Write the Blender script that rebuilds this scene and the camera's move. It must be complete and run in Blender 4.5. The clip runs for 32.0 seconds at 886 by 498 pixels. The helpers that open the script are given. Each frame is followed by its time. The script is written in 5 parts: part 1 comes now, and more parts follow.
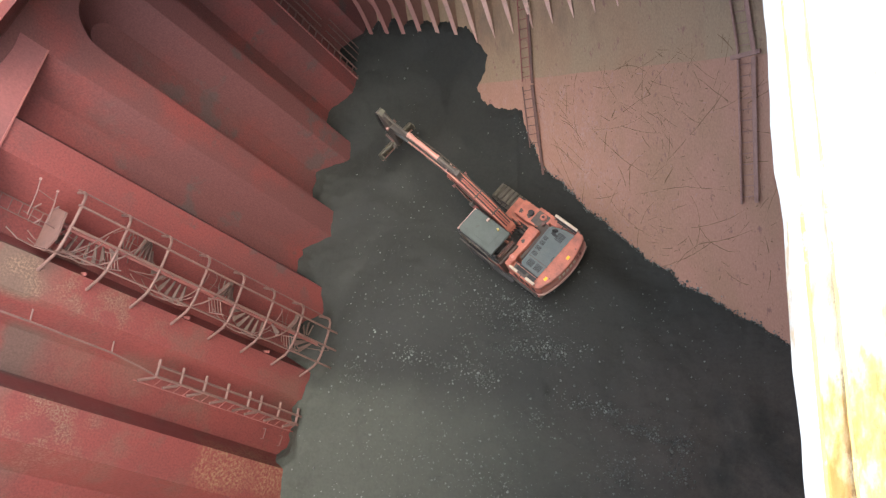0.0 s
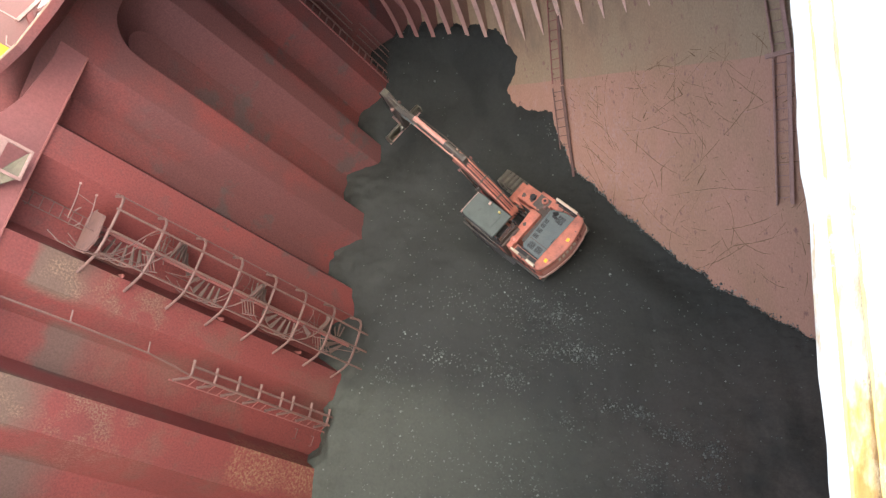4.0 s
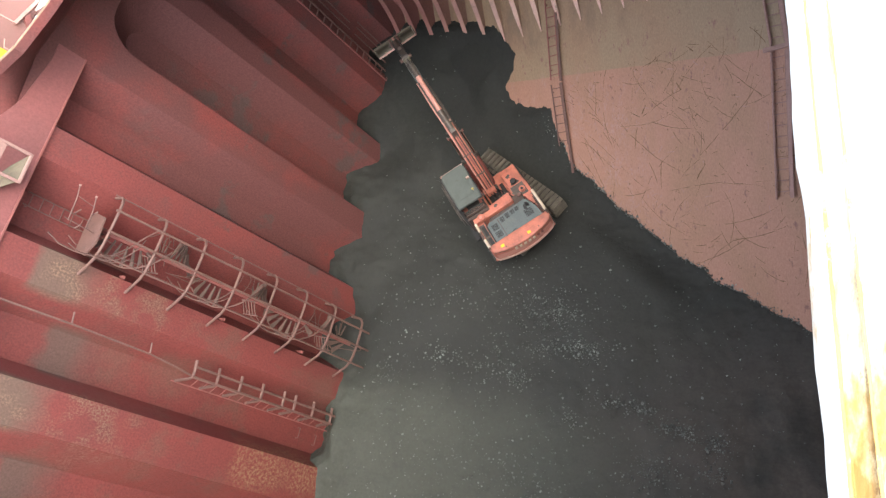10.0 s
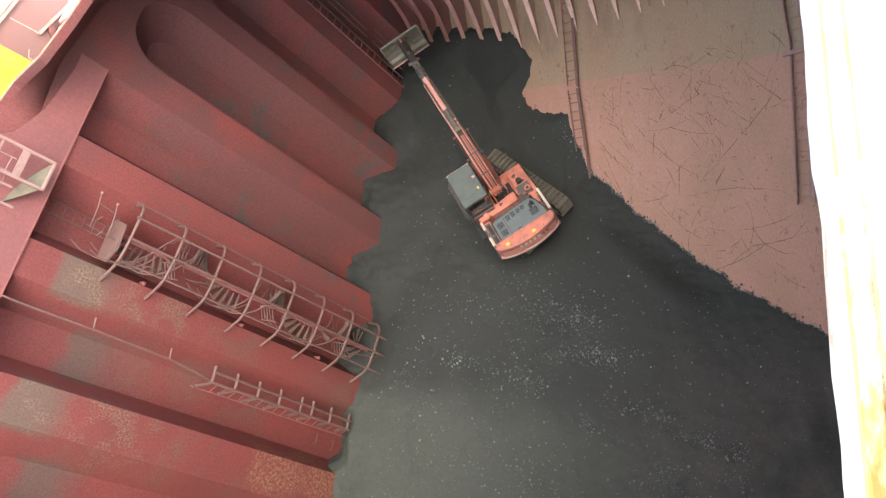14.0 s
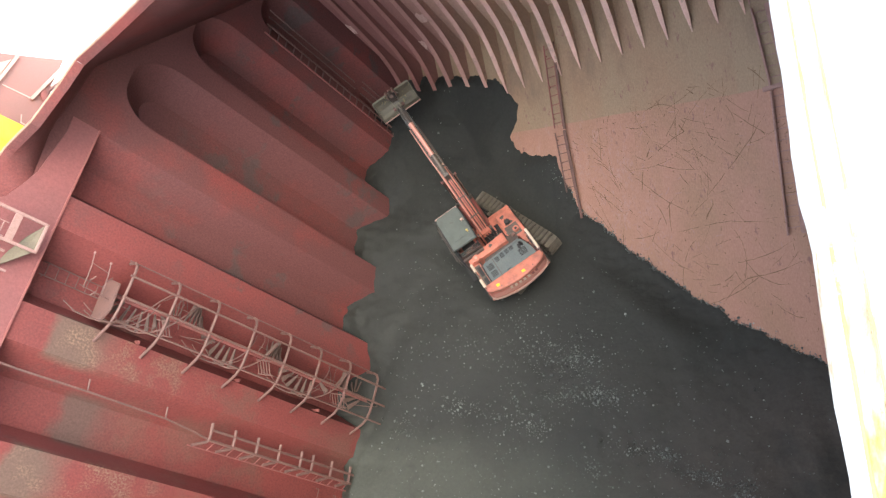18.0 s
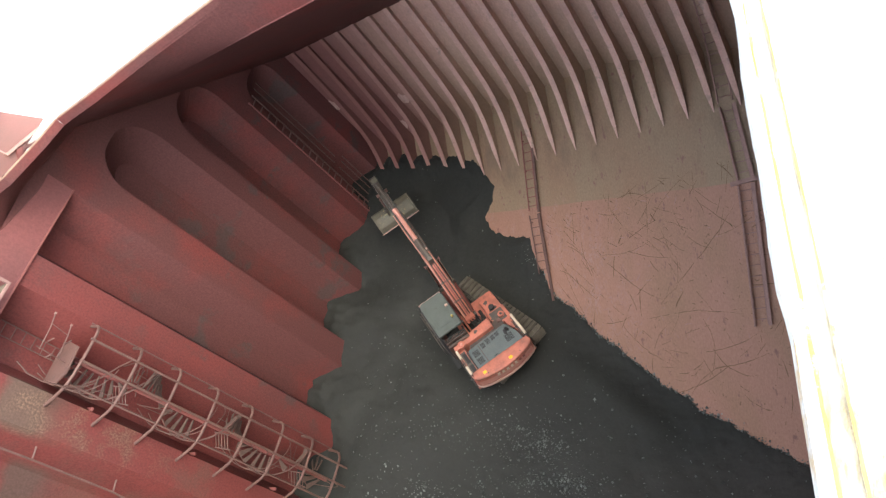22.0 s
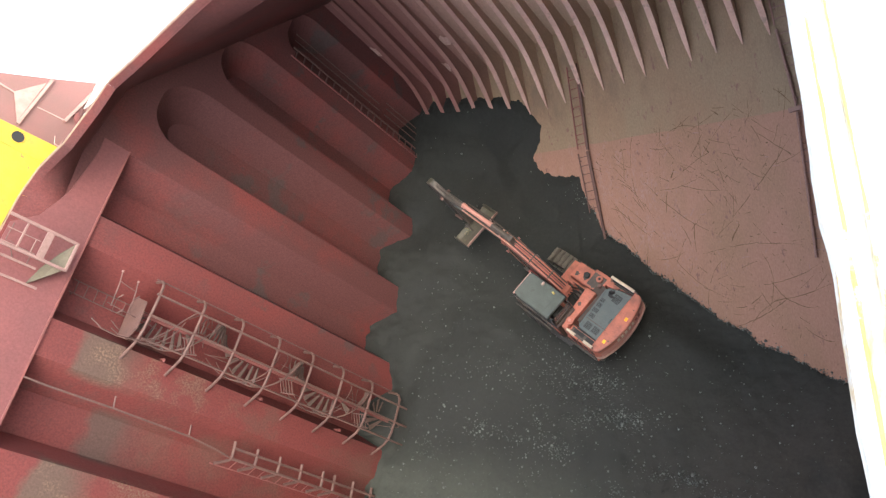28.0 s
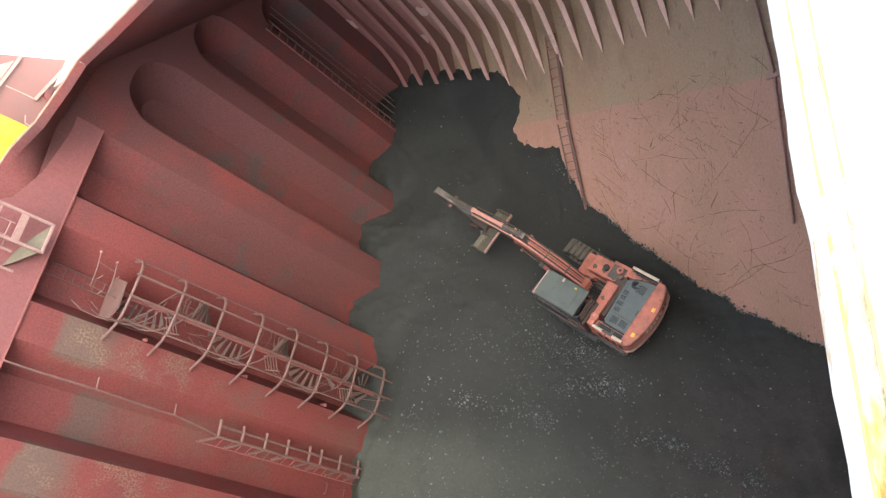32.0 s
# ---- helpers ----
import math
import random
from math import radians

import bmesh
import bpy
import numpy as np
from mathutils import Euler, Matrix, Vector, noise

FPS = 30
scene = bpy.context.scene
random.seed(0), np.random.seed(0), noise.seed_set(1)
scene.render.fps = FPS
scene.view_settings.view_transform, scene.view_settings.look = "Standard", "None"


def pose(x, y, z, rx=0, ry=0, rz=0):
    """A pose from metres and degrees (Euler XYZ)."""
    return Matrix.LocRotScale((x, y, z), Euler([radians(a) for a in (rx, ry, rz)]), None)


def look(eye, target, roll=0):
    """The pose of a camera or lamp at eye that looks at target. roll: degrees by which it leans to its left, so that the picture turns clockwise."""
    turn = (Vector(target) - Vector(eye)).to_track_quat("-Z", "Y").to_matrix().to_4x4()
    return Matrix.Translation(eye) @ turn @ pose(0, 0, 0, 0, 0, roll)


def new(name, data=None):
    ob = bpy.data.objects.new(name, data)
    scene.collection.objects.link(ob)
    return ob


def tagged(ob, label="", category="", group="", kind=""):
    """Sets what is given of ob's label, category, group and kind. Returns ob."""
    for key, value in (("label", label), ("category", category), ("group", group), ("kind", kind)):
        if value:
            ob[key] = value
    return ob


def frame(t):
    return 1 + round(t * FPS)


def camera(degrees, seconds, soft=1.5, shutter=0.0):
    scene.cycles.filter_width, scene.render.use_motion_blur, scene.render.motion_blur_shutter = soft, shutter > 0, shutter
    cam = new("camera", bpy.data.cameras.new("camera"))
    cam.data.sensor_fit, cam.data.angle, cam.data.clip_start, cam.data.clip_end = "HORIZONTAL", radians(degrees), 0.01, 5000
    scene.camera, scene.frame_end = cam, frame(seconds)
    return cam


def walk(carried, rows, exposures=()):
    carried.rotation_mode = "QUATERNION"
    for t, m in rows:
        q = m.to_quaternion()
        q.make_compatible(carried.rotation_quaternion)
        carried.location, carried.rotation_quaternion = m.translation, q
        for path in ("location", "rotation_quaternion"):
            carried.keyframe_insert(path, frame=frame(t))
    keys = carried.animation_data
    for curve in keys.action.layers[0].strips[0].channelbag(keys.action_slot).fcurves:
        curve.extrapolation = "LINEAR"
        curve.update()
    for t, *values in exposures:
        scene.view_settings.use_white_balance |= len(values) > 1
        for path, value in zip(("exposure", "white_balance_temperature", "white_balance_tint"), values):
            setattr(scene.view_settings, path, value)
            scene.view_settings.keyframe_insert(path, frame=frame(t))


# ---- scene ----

# The camera is held in one place above the near hatch end, sways a hand's width and turns.
TURNS = [  # seconds, x, and the three angles
    (0, 19.962, 29.44, 32.65, 14.01), (0.5, 19.967, 29.36, 32.82, 13.84), (1, 19.972, 29.54, 32.83, 13.94), (1.5, 19.973, 29.49, 33.03, 13.96),
    (2, 19.974, 29.57, 33.02, 14.11), (2.5, 19.978, 29.69, 33.12, 14.54), (3, 19.983, 29.75, 33.27, 14.77), (3.5, 19.995, 30.05, 33.25, 15.21),
    (4, 20.032, 30.46, 34.91, 15.53), (4.5, 20.039, 30.4, 34.85, 15.44), (6.5, 20.037, 30.0, 34.76, 15.23), (7, 20.047, 29.73, 35.06, 15.14),
    (7.5, 20.041, 29.82, 34.96, 15.12), (8, 20.035, 30.18, 34.62, 15.25), (8.5, 20.047, 30.02, 34.94, 14.81), (9, 20.059, 29.83, 35.32, 14.7),
    (9.5, 20.058, 29.82, 35.27, 14.79), (10, 20.057, 29.9, 35.3, 14.87), (10.5, 20.065, 30.15, 35.52, 15.25), (11, 20.074, 30.54, 35.97, 15.72),
    (11.5, 20.054, 30.55, 35.24, 15.59), (12, 20.072, 30.45, 36.1, 15.56), (12.5, 20.076, 30.46, 36.24, 15.58), (13, 20.08, 30.47, 36.3, 15.63),
    (13.5, 20.086, 30.8, 36.34, 15.54), (14, 20.092, 30.87, 36.6, 15.68), (14.5, 20.124, 31.43, 38.16, 12.14), (16.5, 20.114, 32.79, 37.95, 12.57),
    (17, 20.109, 32.93, 37.83, 12.67), (17.5, 20.104, 32.99, 37.64, 12.89), (18, 20.1, 32.91, 37.5, 12.84), (18.5, 20.103, 33.05, 37.58, 12.87),
    (19, 20.107, 33.22, 37.56, 13.0), (19.5, 20.104, 33.31, 37.44, 13.12), (20, 20.102, 33.55, 37.4, 13.08), (20.5, 20.059, 36.14, 35.49, 14.04),
    (21, 20.008, 38.98, 33.88, 13.51), (21.5, 20.014, 39.24, 33.92, 13.47), (22, 20.021, 39.78, 34.0, 13.73), (22.5, 20.001, 41.81, 33.07, 14.85),
    (23, 20.005, 41.56, 33.36, 15.05), (23.5, 20.005, 41.21, 33.19, 14.87), (24, 20.004, 40.52, 33.89, 15.0), (24.5, 20.028, 40.35, 34.77, 15.11),
    (25, 20.051, 40.12, 35.26, 15.24), (25.5, 20.089, 38.54, 36.02, 14.92), (26, 20.127, 37.06, 37.96, 15.13), (26.5, 20.133, 36.64, 38.26, 14.87),
    (28.5, 20.157, 35.46, 39.06, 14.51), (29, 20.155, 35.59, 38.99, 14.58), (29.5, 20.154, 35.3, 39.01, 14.36), (30, 20.152, 34.85, 39.3, 14.29),
    (30.5, 20.15, 34.72, 38.97, 14.05), (31, 20.149, 34.4, 38.7, 13.78), (31.5, 20.149, 33.0, 38.3, 12.88), (32, 20.149, 31.96, 38.37, 12.18),
]
cam = camera(65.08, 32.0, soft=1.3)
walk(cam, [(t, pose(x, 0, 20, a, b, c)) for t, x, a, b, c in TURNS], exposures=[(t, e, 6350, tint) for t, e, tint in ((0, 2.09, 7.2), (14, 2.14, 6.9), (20, 2.22, 6.2), (21, 1.9, 6.1), (25, 1.81, 6.0), (26.5, 1.86, 6.3), (30, 1.91, 6.5), (32, 2.03, 6.5))])

# ---- light ----
world = bpy.data.worlds.new("sky")
scene.world = world
world.use_nodes = True
wn = world.node_tree.nodes
sky = wn.new("ShaderNodeTexSky")
sky.sky_type, sky.sun_disc = "NISHITA", False
sky.sun_elevation, sky.sun_rotation = radians(52), radians(114)
sky.air_density, sky.dust_density = 1.0, 4.0
wn["Background"].inputs["Strength"].default_value = 0.15
world.node_tree.links.new(sky.outputs[0], wn["Background"].inputs["Color"])
sun = new("sun", bpy.data.lights.new("sun", "SUN"))
sun.data.energy, sun.data.angle, sun.data.color = 1.2, radians(150), (1.0, 0.95, 0.86)
SUN_AZ, SUN_EL = radians(114), radians(52)
sun_from = Vector((math.sin(SUN_AZ) * math.cos(SUN_EL), math.cos(SUN_AZ) * math.cos(SUN_EL), math.sin(SUN_EL)))
sun.matrix_world = look(sun_from * 60, (0, 0, 0))


# ---- materials ----
def material(name, base, rough=0.7, metal=0.0, second=None, amount=0.5, scale=1.5, grain=25.0, grain_amount=0.12, bump=0.15, bump_scale=30.0,
             wear=None, wear_at=0.62, wear_scale=2.0, wear_sharp=0.06, stretch=(1, 1, 1), per_object=0.0, split=None, patches=(), island=0.0):
    """A painted or mineral surface: base colour with blotches of a second colour, fine grain, worn spots and relief.
    split: (height, blend, colour) for paint that changes at a height."""
    m = bpy.data.materials.new(name)
    m.use_nodes = True
    nt = m.node_tree
    n, l = nt.nodes, nt.links
    bsdf = n["Principled BSDF"]
    bsdf.inputs["Roughness"].default_value, bsdf.inputs["Metallic"].default_value = rough, metal
    coord = n.new("ShaderNodeNewGeometry" if split or per_object < 0 else "ShaderNodeTexCoord")
    source = coord.outputs["Position"] if "Position" in coord.outputs else coord.outputs["Object"]
    mapping = n.new("ShaderNodeMapping")
    mapping.inputs["Scale"].default_value = stretch
    l.new(source, mapping.inputs["Vector"])

    def noise_node(sc, detail=5.0, rgh=0.6):
        t = n.new("ShaderNodeTexNoise")
        t.inputs["Scale"].default_value, t.inputs["Detail"].default_value, t.inputs["Roughness"].default_value = sc, detail, rgh
        l.new(mapping.outputs[0], t.inputs["Vector"])
        return t.outputs["Fac"]

    def ramp(fac, lo, hi):
        r = n.new("ShaderNodeMapRange")
        r.inputs["From Min"].default_value, r.inputs["From Max"].default_value = lo, hi
        l.new(fac, r.inputs["Value"])
        return r.outputs[0]

    def mix(fac, a, b):
        x = n.new("ShaderNodeMix")
        x.data_type = "RGBA"
        for sock, v in ((x.inputs[0], fac), (x.inputs[6], a), (x.inputs[7], b)):
            if isinstance(v, (float, int)):
                sock.default_value = v
            elif isinstance(v, tuple):
                sock.default_value = (*v, 1)
            else:
                l.new(v, sock)
        return x.outputs[2]

    col = base
    if split:
        sep = n.new("ShaderNodeSeparateXYZ")
        l.new(source, sep.inputs[0])
        wob = n.new("ShaderNodeMath")
        wob.operation = "MULTIPLY_ADD"
        l.new(noise_node(0.7, 3), wob.inputs[0])
        wob.inputs[1].default_value = split[1] * 2
        l.new(sep.outputs[2], wob.inputs[2])
        col = mix(ramp(wob.outputs[0], split[0], split[0] + split[1]), base, split[2])
    if second:
        f = ramp(noise_node(scale), 0.42, 0.68)
        k = n.new("ShaderNodeMath")
        k.operation = "MULTIPLY"
        l.new(f, k.inputs[0])
        k.inputs[1].default_value = amount
        col = mix(k.outputs[0], col, second)
    if wear:
        col = mix(ramp(noise_node(wear_scale, 8, 0.7), wear_at, wear_at + wear_sharp), col, wear)
    for colour, limits, at, soft_, size_, speckle in patches:     # patches of another colour within a stretch of the surface
        f = ramp(noise_node(size_, 9, 0.62), at, at + soft_)
        factors = []
        for axis, start, full in limits:
            sp = n.new("ShaderNodeSeparateXYZ")
            l.new(source, sp.inputs[0])
            wb = n.new("ShaderNodeMath")
            wb.operation = "MULTIPLY_ADD"
            l.new(noise_node(0.6, 4), wb.inputs[0])
            wb.inputs[1].default_value = 0.2 if axis == 0 and abs(start) < 2 else 1.6
            l.new(sp.outputs[axis], wb.inputs[2])
            mean = wb.inputs[1].default_value / 2
            factors.append(ramp(wb.outputs[0], start + mean, full + mean))
        if speckle:
            factors.append(ramp(noise_node(speckle, 4, 0.75), 0.46, 0.58))
        for g in factors:
            k = n.new("ShaderNodeMath")
            k.operation = "MULTIPLY"
            l.new(f, k.inputs[0])
            l.new(g, k.inputs[1])
            f = k.outputs[0]
        col = mix(f, col, colour)
    g = ramp(noise_node(grain, 6, 0.7), 0.3, 0.7)
    val = n.new("ShaderNodeHueSaturation")
    vm = n.new("ShaderNodeMapRange")
    vm.inputs["To Min"].default_value, vm.inputs["To Max"].default_value = 1 - grain_amount, 1 + grain_amount
    l.new(g, vm.inputs["Value"])
    l.new(vm.outputs[0], val.inputs["Value"])
    if isinstance(col, tuple):
        val.inputs["Color"].default_value = (*col, 1)
    else:
        l.new(col, val.inputs["Color"])
    out = val.outputs[0]
    if per_object > 0:
        info = n.new("ShaderNodeObjectInfo")
        hv = n.new("ShaderNodeHueSaturation")
        pm = n.new("ShaderNodeMapRange")
        pm.inputs["To Min"].default_value, pm.inputs["To Max"].default_value = 1 - per_object, 1 + per_object
        l.new(info.outputs["Random"], pm.inputs["Value"])
        l.new(pm.outputs[0], hv.inputs["Value"])
        l.new(out, hv.inputs["Color"])
        out = hv.outputs[0]
    if island:
        geo = n.new("ShaderNodeNewGeometry")
        hv = n.new("ShaderNodeHueSaturation")
        pm = n.new("ShaderNodeMapRange")
        pm.inputs["To Min"].default_value, pm.inputs["To Max"].default_value = 1 - island, 1 + island
        l.new(geo.outputs["Random Per Island"], pm.inputs["Value"])
        l.new(pm.outputs[0], hv.inputs["Value"])
        l.new(out, hv.inputs["Color"])
        out = hv.outputs[0]
    l.new(out, bsdf.inputs["Base Color"])
    if bump:
        b = n.new("ShaderNodeBump")
        b.inputs["Strength"].default_value, b.inputs["Distance"].default_value = bump, 0.03
        l.new(noise_node(bump_scale, 6, 0.65), b.inputs["Height"])
        l.new(b.outputs[0], bsdf.inputs["Normal"])
    return m


RED = material("red_oxide_paint", (0.175, 0.046, 0.041), 0.62, second=(0.13, 0.043, 0.039), amount=0.7, scale=0.35, wear=(0.128, 0.049, 0.044), wear_at=0.56, wear_scale=0.9, wear_sharp=0.14, grain=16, grain_amount=0.24, bump=0.35, per_object=-1,
               # first patch: darker, duller red beyond y 6
               patches=(((0.12, 0.048, 0.045), ((1, 6.0, 8.5),), 0.32, 0.2, 0.35, 0), ((0.088, 0.058, 0.054), ((1, 6.5, 8.0), (2, 12.5, 9.5)), 0.56, 0.06, 0.55, 0),
                        ((0.145, 0.062, 0.05), ((1, 5.0, 4.6), (2, 11.6, 11.0)), 0.52, 0.14, 0.45, 0),
                        # dust that lies below one height, lower in the recesses than on the flanges
                        ((0.125, 0.08, 0.062), ((1, 5.2, 4.8), (0, -0.3, -0.05), (2, 13.0, 12.7), (2, 11.0, 11.9)), 0.2, 0.12, 0.8, 0),
                        ((0.11, 0.066, 0.055), ((1, 5.2, 4.8), (0, -0.75, -1.0), (2, 11.7, 11.4), (2, 9.6, 10.6)), 0.2, 0.12, 0.8, 0),
                        ((0.18, 0.118, 0.08), ((1, 5.2, 4.8), (0, -0.3, -0.05), (2, 12.9, 12.5), (2, 7.0, 10.5)), 0.5, 0.12, 0.9, 16.0),
                        ((0.165, 0.112, 0.078), ((1, 1.4, 1.0), (1, -0.9, -0.3), (2, 11.5, 11.0), (2, 7.5, 9.5)), 0.5, 0.12, 0.6, 16.0),
                        ((0.24, 0.135, 0.08), ((1, 1.2, 0.8), (1, -0.6, -0.1), (2, 5.0, 4.6)), 0.3, 0.15, 0.6, 9.0)))
RED.node_tree.nodes["Principled BSDF"].inputs["Specular IOR Level"].default_value = 0.25
HOPPER = material("hopper_plate_paint", (0.35, 0.19, 0.135), 0.6, second=(0.285, 0.17, 0.105), amount=0.75, scale=0.45, grain=18, grain_amount=0.16, bump=0.8, bump_scale=6, per_object=-1, stretch=(1.5, 0.6, 0.6), wear=(0.21, 0.108, 0.09), wear_at=0.6, wear_scale=3.0, wear_sharp=0.06,
                  split=(1.6, 0.025, (0.275, 0.198, 0.126)), patches=(((0.19, 0.135, 0.092), ((2, 1.9, 2.5),), 0.5, 0.2, 0.9, 0), ((0.36, 0.22, 0.185), ((2, 1.6, 1.2), (0, 12.0, 9.5)), 0.5, 0.1, 2.0, 14.0)))
# shell and frames: base paled to stand in for haze; redder, darker towards the bulkhead
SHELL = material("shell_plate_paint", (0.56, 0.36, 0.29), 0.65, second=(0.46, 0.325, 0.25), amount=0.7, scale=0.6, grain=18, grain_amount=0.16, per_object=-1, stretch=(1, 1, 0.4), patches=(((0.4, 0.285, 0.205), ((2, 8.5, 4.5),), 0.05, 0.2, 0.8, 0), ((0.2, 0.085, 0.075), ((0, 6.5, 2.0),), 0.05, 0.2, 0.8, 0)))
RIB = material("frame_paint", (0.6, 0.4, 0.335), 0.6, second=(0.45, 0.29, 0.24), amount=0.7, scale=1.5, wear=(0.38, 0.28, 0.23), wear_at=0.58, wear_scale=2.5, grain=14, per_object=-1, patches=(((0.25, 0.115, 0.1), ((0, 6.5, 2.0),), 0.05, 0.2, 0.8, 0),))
STEEL = material("rusty_pink_steel", (0.15, 0.082, 0.068), 0.65, second=(0.095, 0.058, 0.048), amount=0.7, scale=3, grain=30, grain_amount=0.2)
STAIRSTEEL = material("brown_stair_steel", (0.14, 0.072, 0.06), 0.68, second=(0.085, 0.054, 0.044), amount=0.7, scale=4, grain=30)
TREAD = material("dusty_brown_tread_plate", (0.115, 0.074, 0.06), 0.8, second=(0.08, 0.058, 0.047), amount=0.6, scale=4, grain=25)
DARKSTEEL = material("dark_red_steel", (0.24, 0.08, 0.07), 0.6, second=(0.12, 0.06, 0.05), amount=0.5, scale=3)
PALE = material("pale_worn_steel", (0.46, 0.3, 0.25), 0.6, second=(0.3, 0.17, 0.14), amount=0.6, scale=3)
FRAMEPINK = material("worn_pink_frame_paint", (0.29, 0.175, 0.15), 0.6, second=(0.2, 0.115, 0.095), amount=0.6, scale=4)
DUSTY = material("dusty_greenish_plate", (0.12, 0.1, 0.066), 0.8, second=(0.085, 0.06, 0.045), amount=0.6, scale=4)
DARKRIM = material("dirty_rim_steel", (0.3, 0.2, 0.13), 0.6, second=(0.16, 0.09, 0.06), amount=0.7, scale=4)
DECK = material("deck_paint", (0.25, 0.12, 0.105), 0.6, second=(0.2, 0.12, 0.1), amount=0.6, scale=0.8)
WHITE = material("pale_coaming_paint", (0.75, 0.72, 0.66), 0.5, second=(0.6, 0.55, 0.45), amount=0.4, scale=1.2, wear=(0.55, 0.36, 0.14), wear_at=0.6, wear_scale=1.2, stretch=(1, 0.3, 1))
RUST = material("rust_streaked_cream", (0.56, 0.44, 0.14), 0.7, second=(0.42, 0.26, 0.08), amount=0.8, scale=2.0, wear=(0.7, 0.64, 0.45), wear_at=0.55, wear_scale=2.5)
CHANNEL = material("stained_channel_paint", (0.76, 0.73, 0.64), 0.65, second=(0.7, 0.64, 0.5), amount=0.6, scale=2.0, per_object=-1, grain=20, grain_amount=0.12, stretch=(2.2, 0.8, 1), bump=0.5, bump_scale=9, patches=(((0.5, 0.36, 0.1), ((1, 2.7, 1.2),), 0.34, 0.25, 2.2, 0), ((0.36, 0.21, 0.06), ((1, 2.4, 1.4),), 0.48, 0.15, 2.6, 0), ((0.22, 0.12, 0.045), ((1, 2.4, 1.0),), 0.54, 0.12, 4.0, 18)))
YELLOW = material("yellow_paint", (0.62, 0.41, 0.03), 0.5, second=(0.4, 0.24, 0.05), amount=0.7, scale=1.5, grain=10, wear=(0.22, 0.14, 0.06), wear_at=0.6, wear_scale=2.5)
# pale enough to burn out white: the glare is in the colour
SUNLIT = material("pale_glare_paint", (0.78, 0.76, 0.72), 0.5, second=(0.7, 0.68, 0.62), amount=0.4, scale=0.6)
QUAY = material("pale_concrete", (0.5, 0.49, 0.47), 0.9, second=(0.42, 0.41, 0.39), amount=0.5, scale=0.05, grain=1, bump=0)
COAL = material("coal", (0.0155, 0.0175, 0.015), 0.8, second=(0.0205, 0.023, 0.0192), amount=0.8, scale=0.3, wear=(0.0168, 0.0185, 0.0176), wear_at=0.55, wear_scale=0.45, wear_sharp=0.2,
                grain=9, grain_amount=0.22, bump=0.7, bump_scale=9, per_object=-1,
                # second patch: browner coal, lifted in tone to offset the near wall's shade
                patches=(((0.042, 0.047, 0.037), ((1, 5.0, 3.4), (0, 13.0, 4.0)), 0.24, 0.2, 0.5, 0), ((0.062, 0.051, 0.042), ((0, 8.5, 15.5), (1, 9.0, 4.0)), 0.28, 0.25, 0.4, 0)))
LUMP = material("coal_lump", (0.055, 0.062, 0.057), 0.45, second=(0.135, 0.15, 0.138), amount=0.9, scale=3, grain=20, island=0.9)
ORANGE = material("excavator_orange", (0.45, 0.15, 0.102), 0.55, second=(0.28, 0.105, 0.075), amount=0.8, scale=2.5, wear=(0.22, 0.095, 0.07), wear_at=0.5, wear_scale=2.5, wear_sharp=0.25, grain=25, grain_amount=0.16)
PINKISH = material("faded_orange", (0.5, 0.25, 0.2), 0.5, second=(0.46, 0.2, 0.15), amount=0.6, scale=3, grain=20, wear=(0.2, 0.11, 0.09), wear_at=0.62, wear_scale=7)
GREY = material("grey_hood_paint", (0.092, 0.113, 0.113), 0.65, second=(0.12, 0.132, 0.126), amount=0.7, scale=2.5, grain=20, wear=(0.06, 0.065, 0.06), wear_at=0.6, wear_scale=4)
CABROOF = material("cab_roof_grey", (0.085, 0.1, 0.09), 0.75, second=(0.065, 0.075, 0.066), amount=0.7, scale=2.5, grain=20, wear=(0.07, 0.075, 0.065), wear_at=0.6, wear_scale=4)
CREAM = material("cream_hand_rail_paint", (0.6, 0.52, 0.4), 0.55, second=(0.4, 0.3, 0.22), amount=0.6, scale=6)
BROWN = material("greasy_brown_panel", (0.07, 0.045, 0.035), 0.6, second=(0.045, 0.035, 0.03), amount=0.7, scale=4)
BLACK = material("black_rubber", (0.02, 0.02, 0.02), 0.6)
IRON = material("dark_greasy_iron", (0.075, 0.068, 0.06), 0.55, 0.2, second=(0.13, 0.1, 0.075), amount=0.7, scale=5, grain=30, grain_amount=0.25)
TRACK = material("track_shoe_steel", (0.135, 0.12, 0.095), 0.6, 0.2, second=(0.08, 0.073, 0.06), amount=0.7, scale=3, grain=18)
BUCKET = material("bucket_steel", (0.12, 0.108, 0.078), 0.55, 0.25, second=(0.085, 0.082, 0.064), amount=0.8, scale=2.5, wear=(0.26, 0.22, 0.11), wear_at=0.6, wear_scale=3)
CHROME = material("cylinder_rod_chrome", (0.7, 0.68, 0.64), 0.18, 1.0, bump=0)
LIME = material("amber_reflector", (0.95, 0.5, 0.03), 0.4, bump=0)
GLASS = bpy.data.materials.new("cab_glass")
GLASS.use_nodes = True
gb = GLASS.node_tree.nodes["Principled BSDF"]
gb.inputs["Base Color"].default_value, gb.inputs["Roughness"].default_value, gb.inputs["Transmission Weight"].default_value = (0.25, 0.3, 0.3, 1), 0.05, 0.85


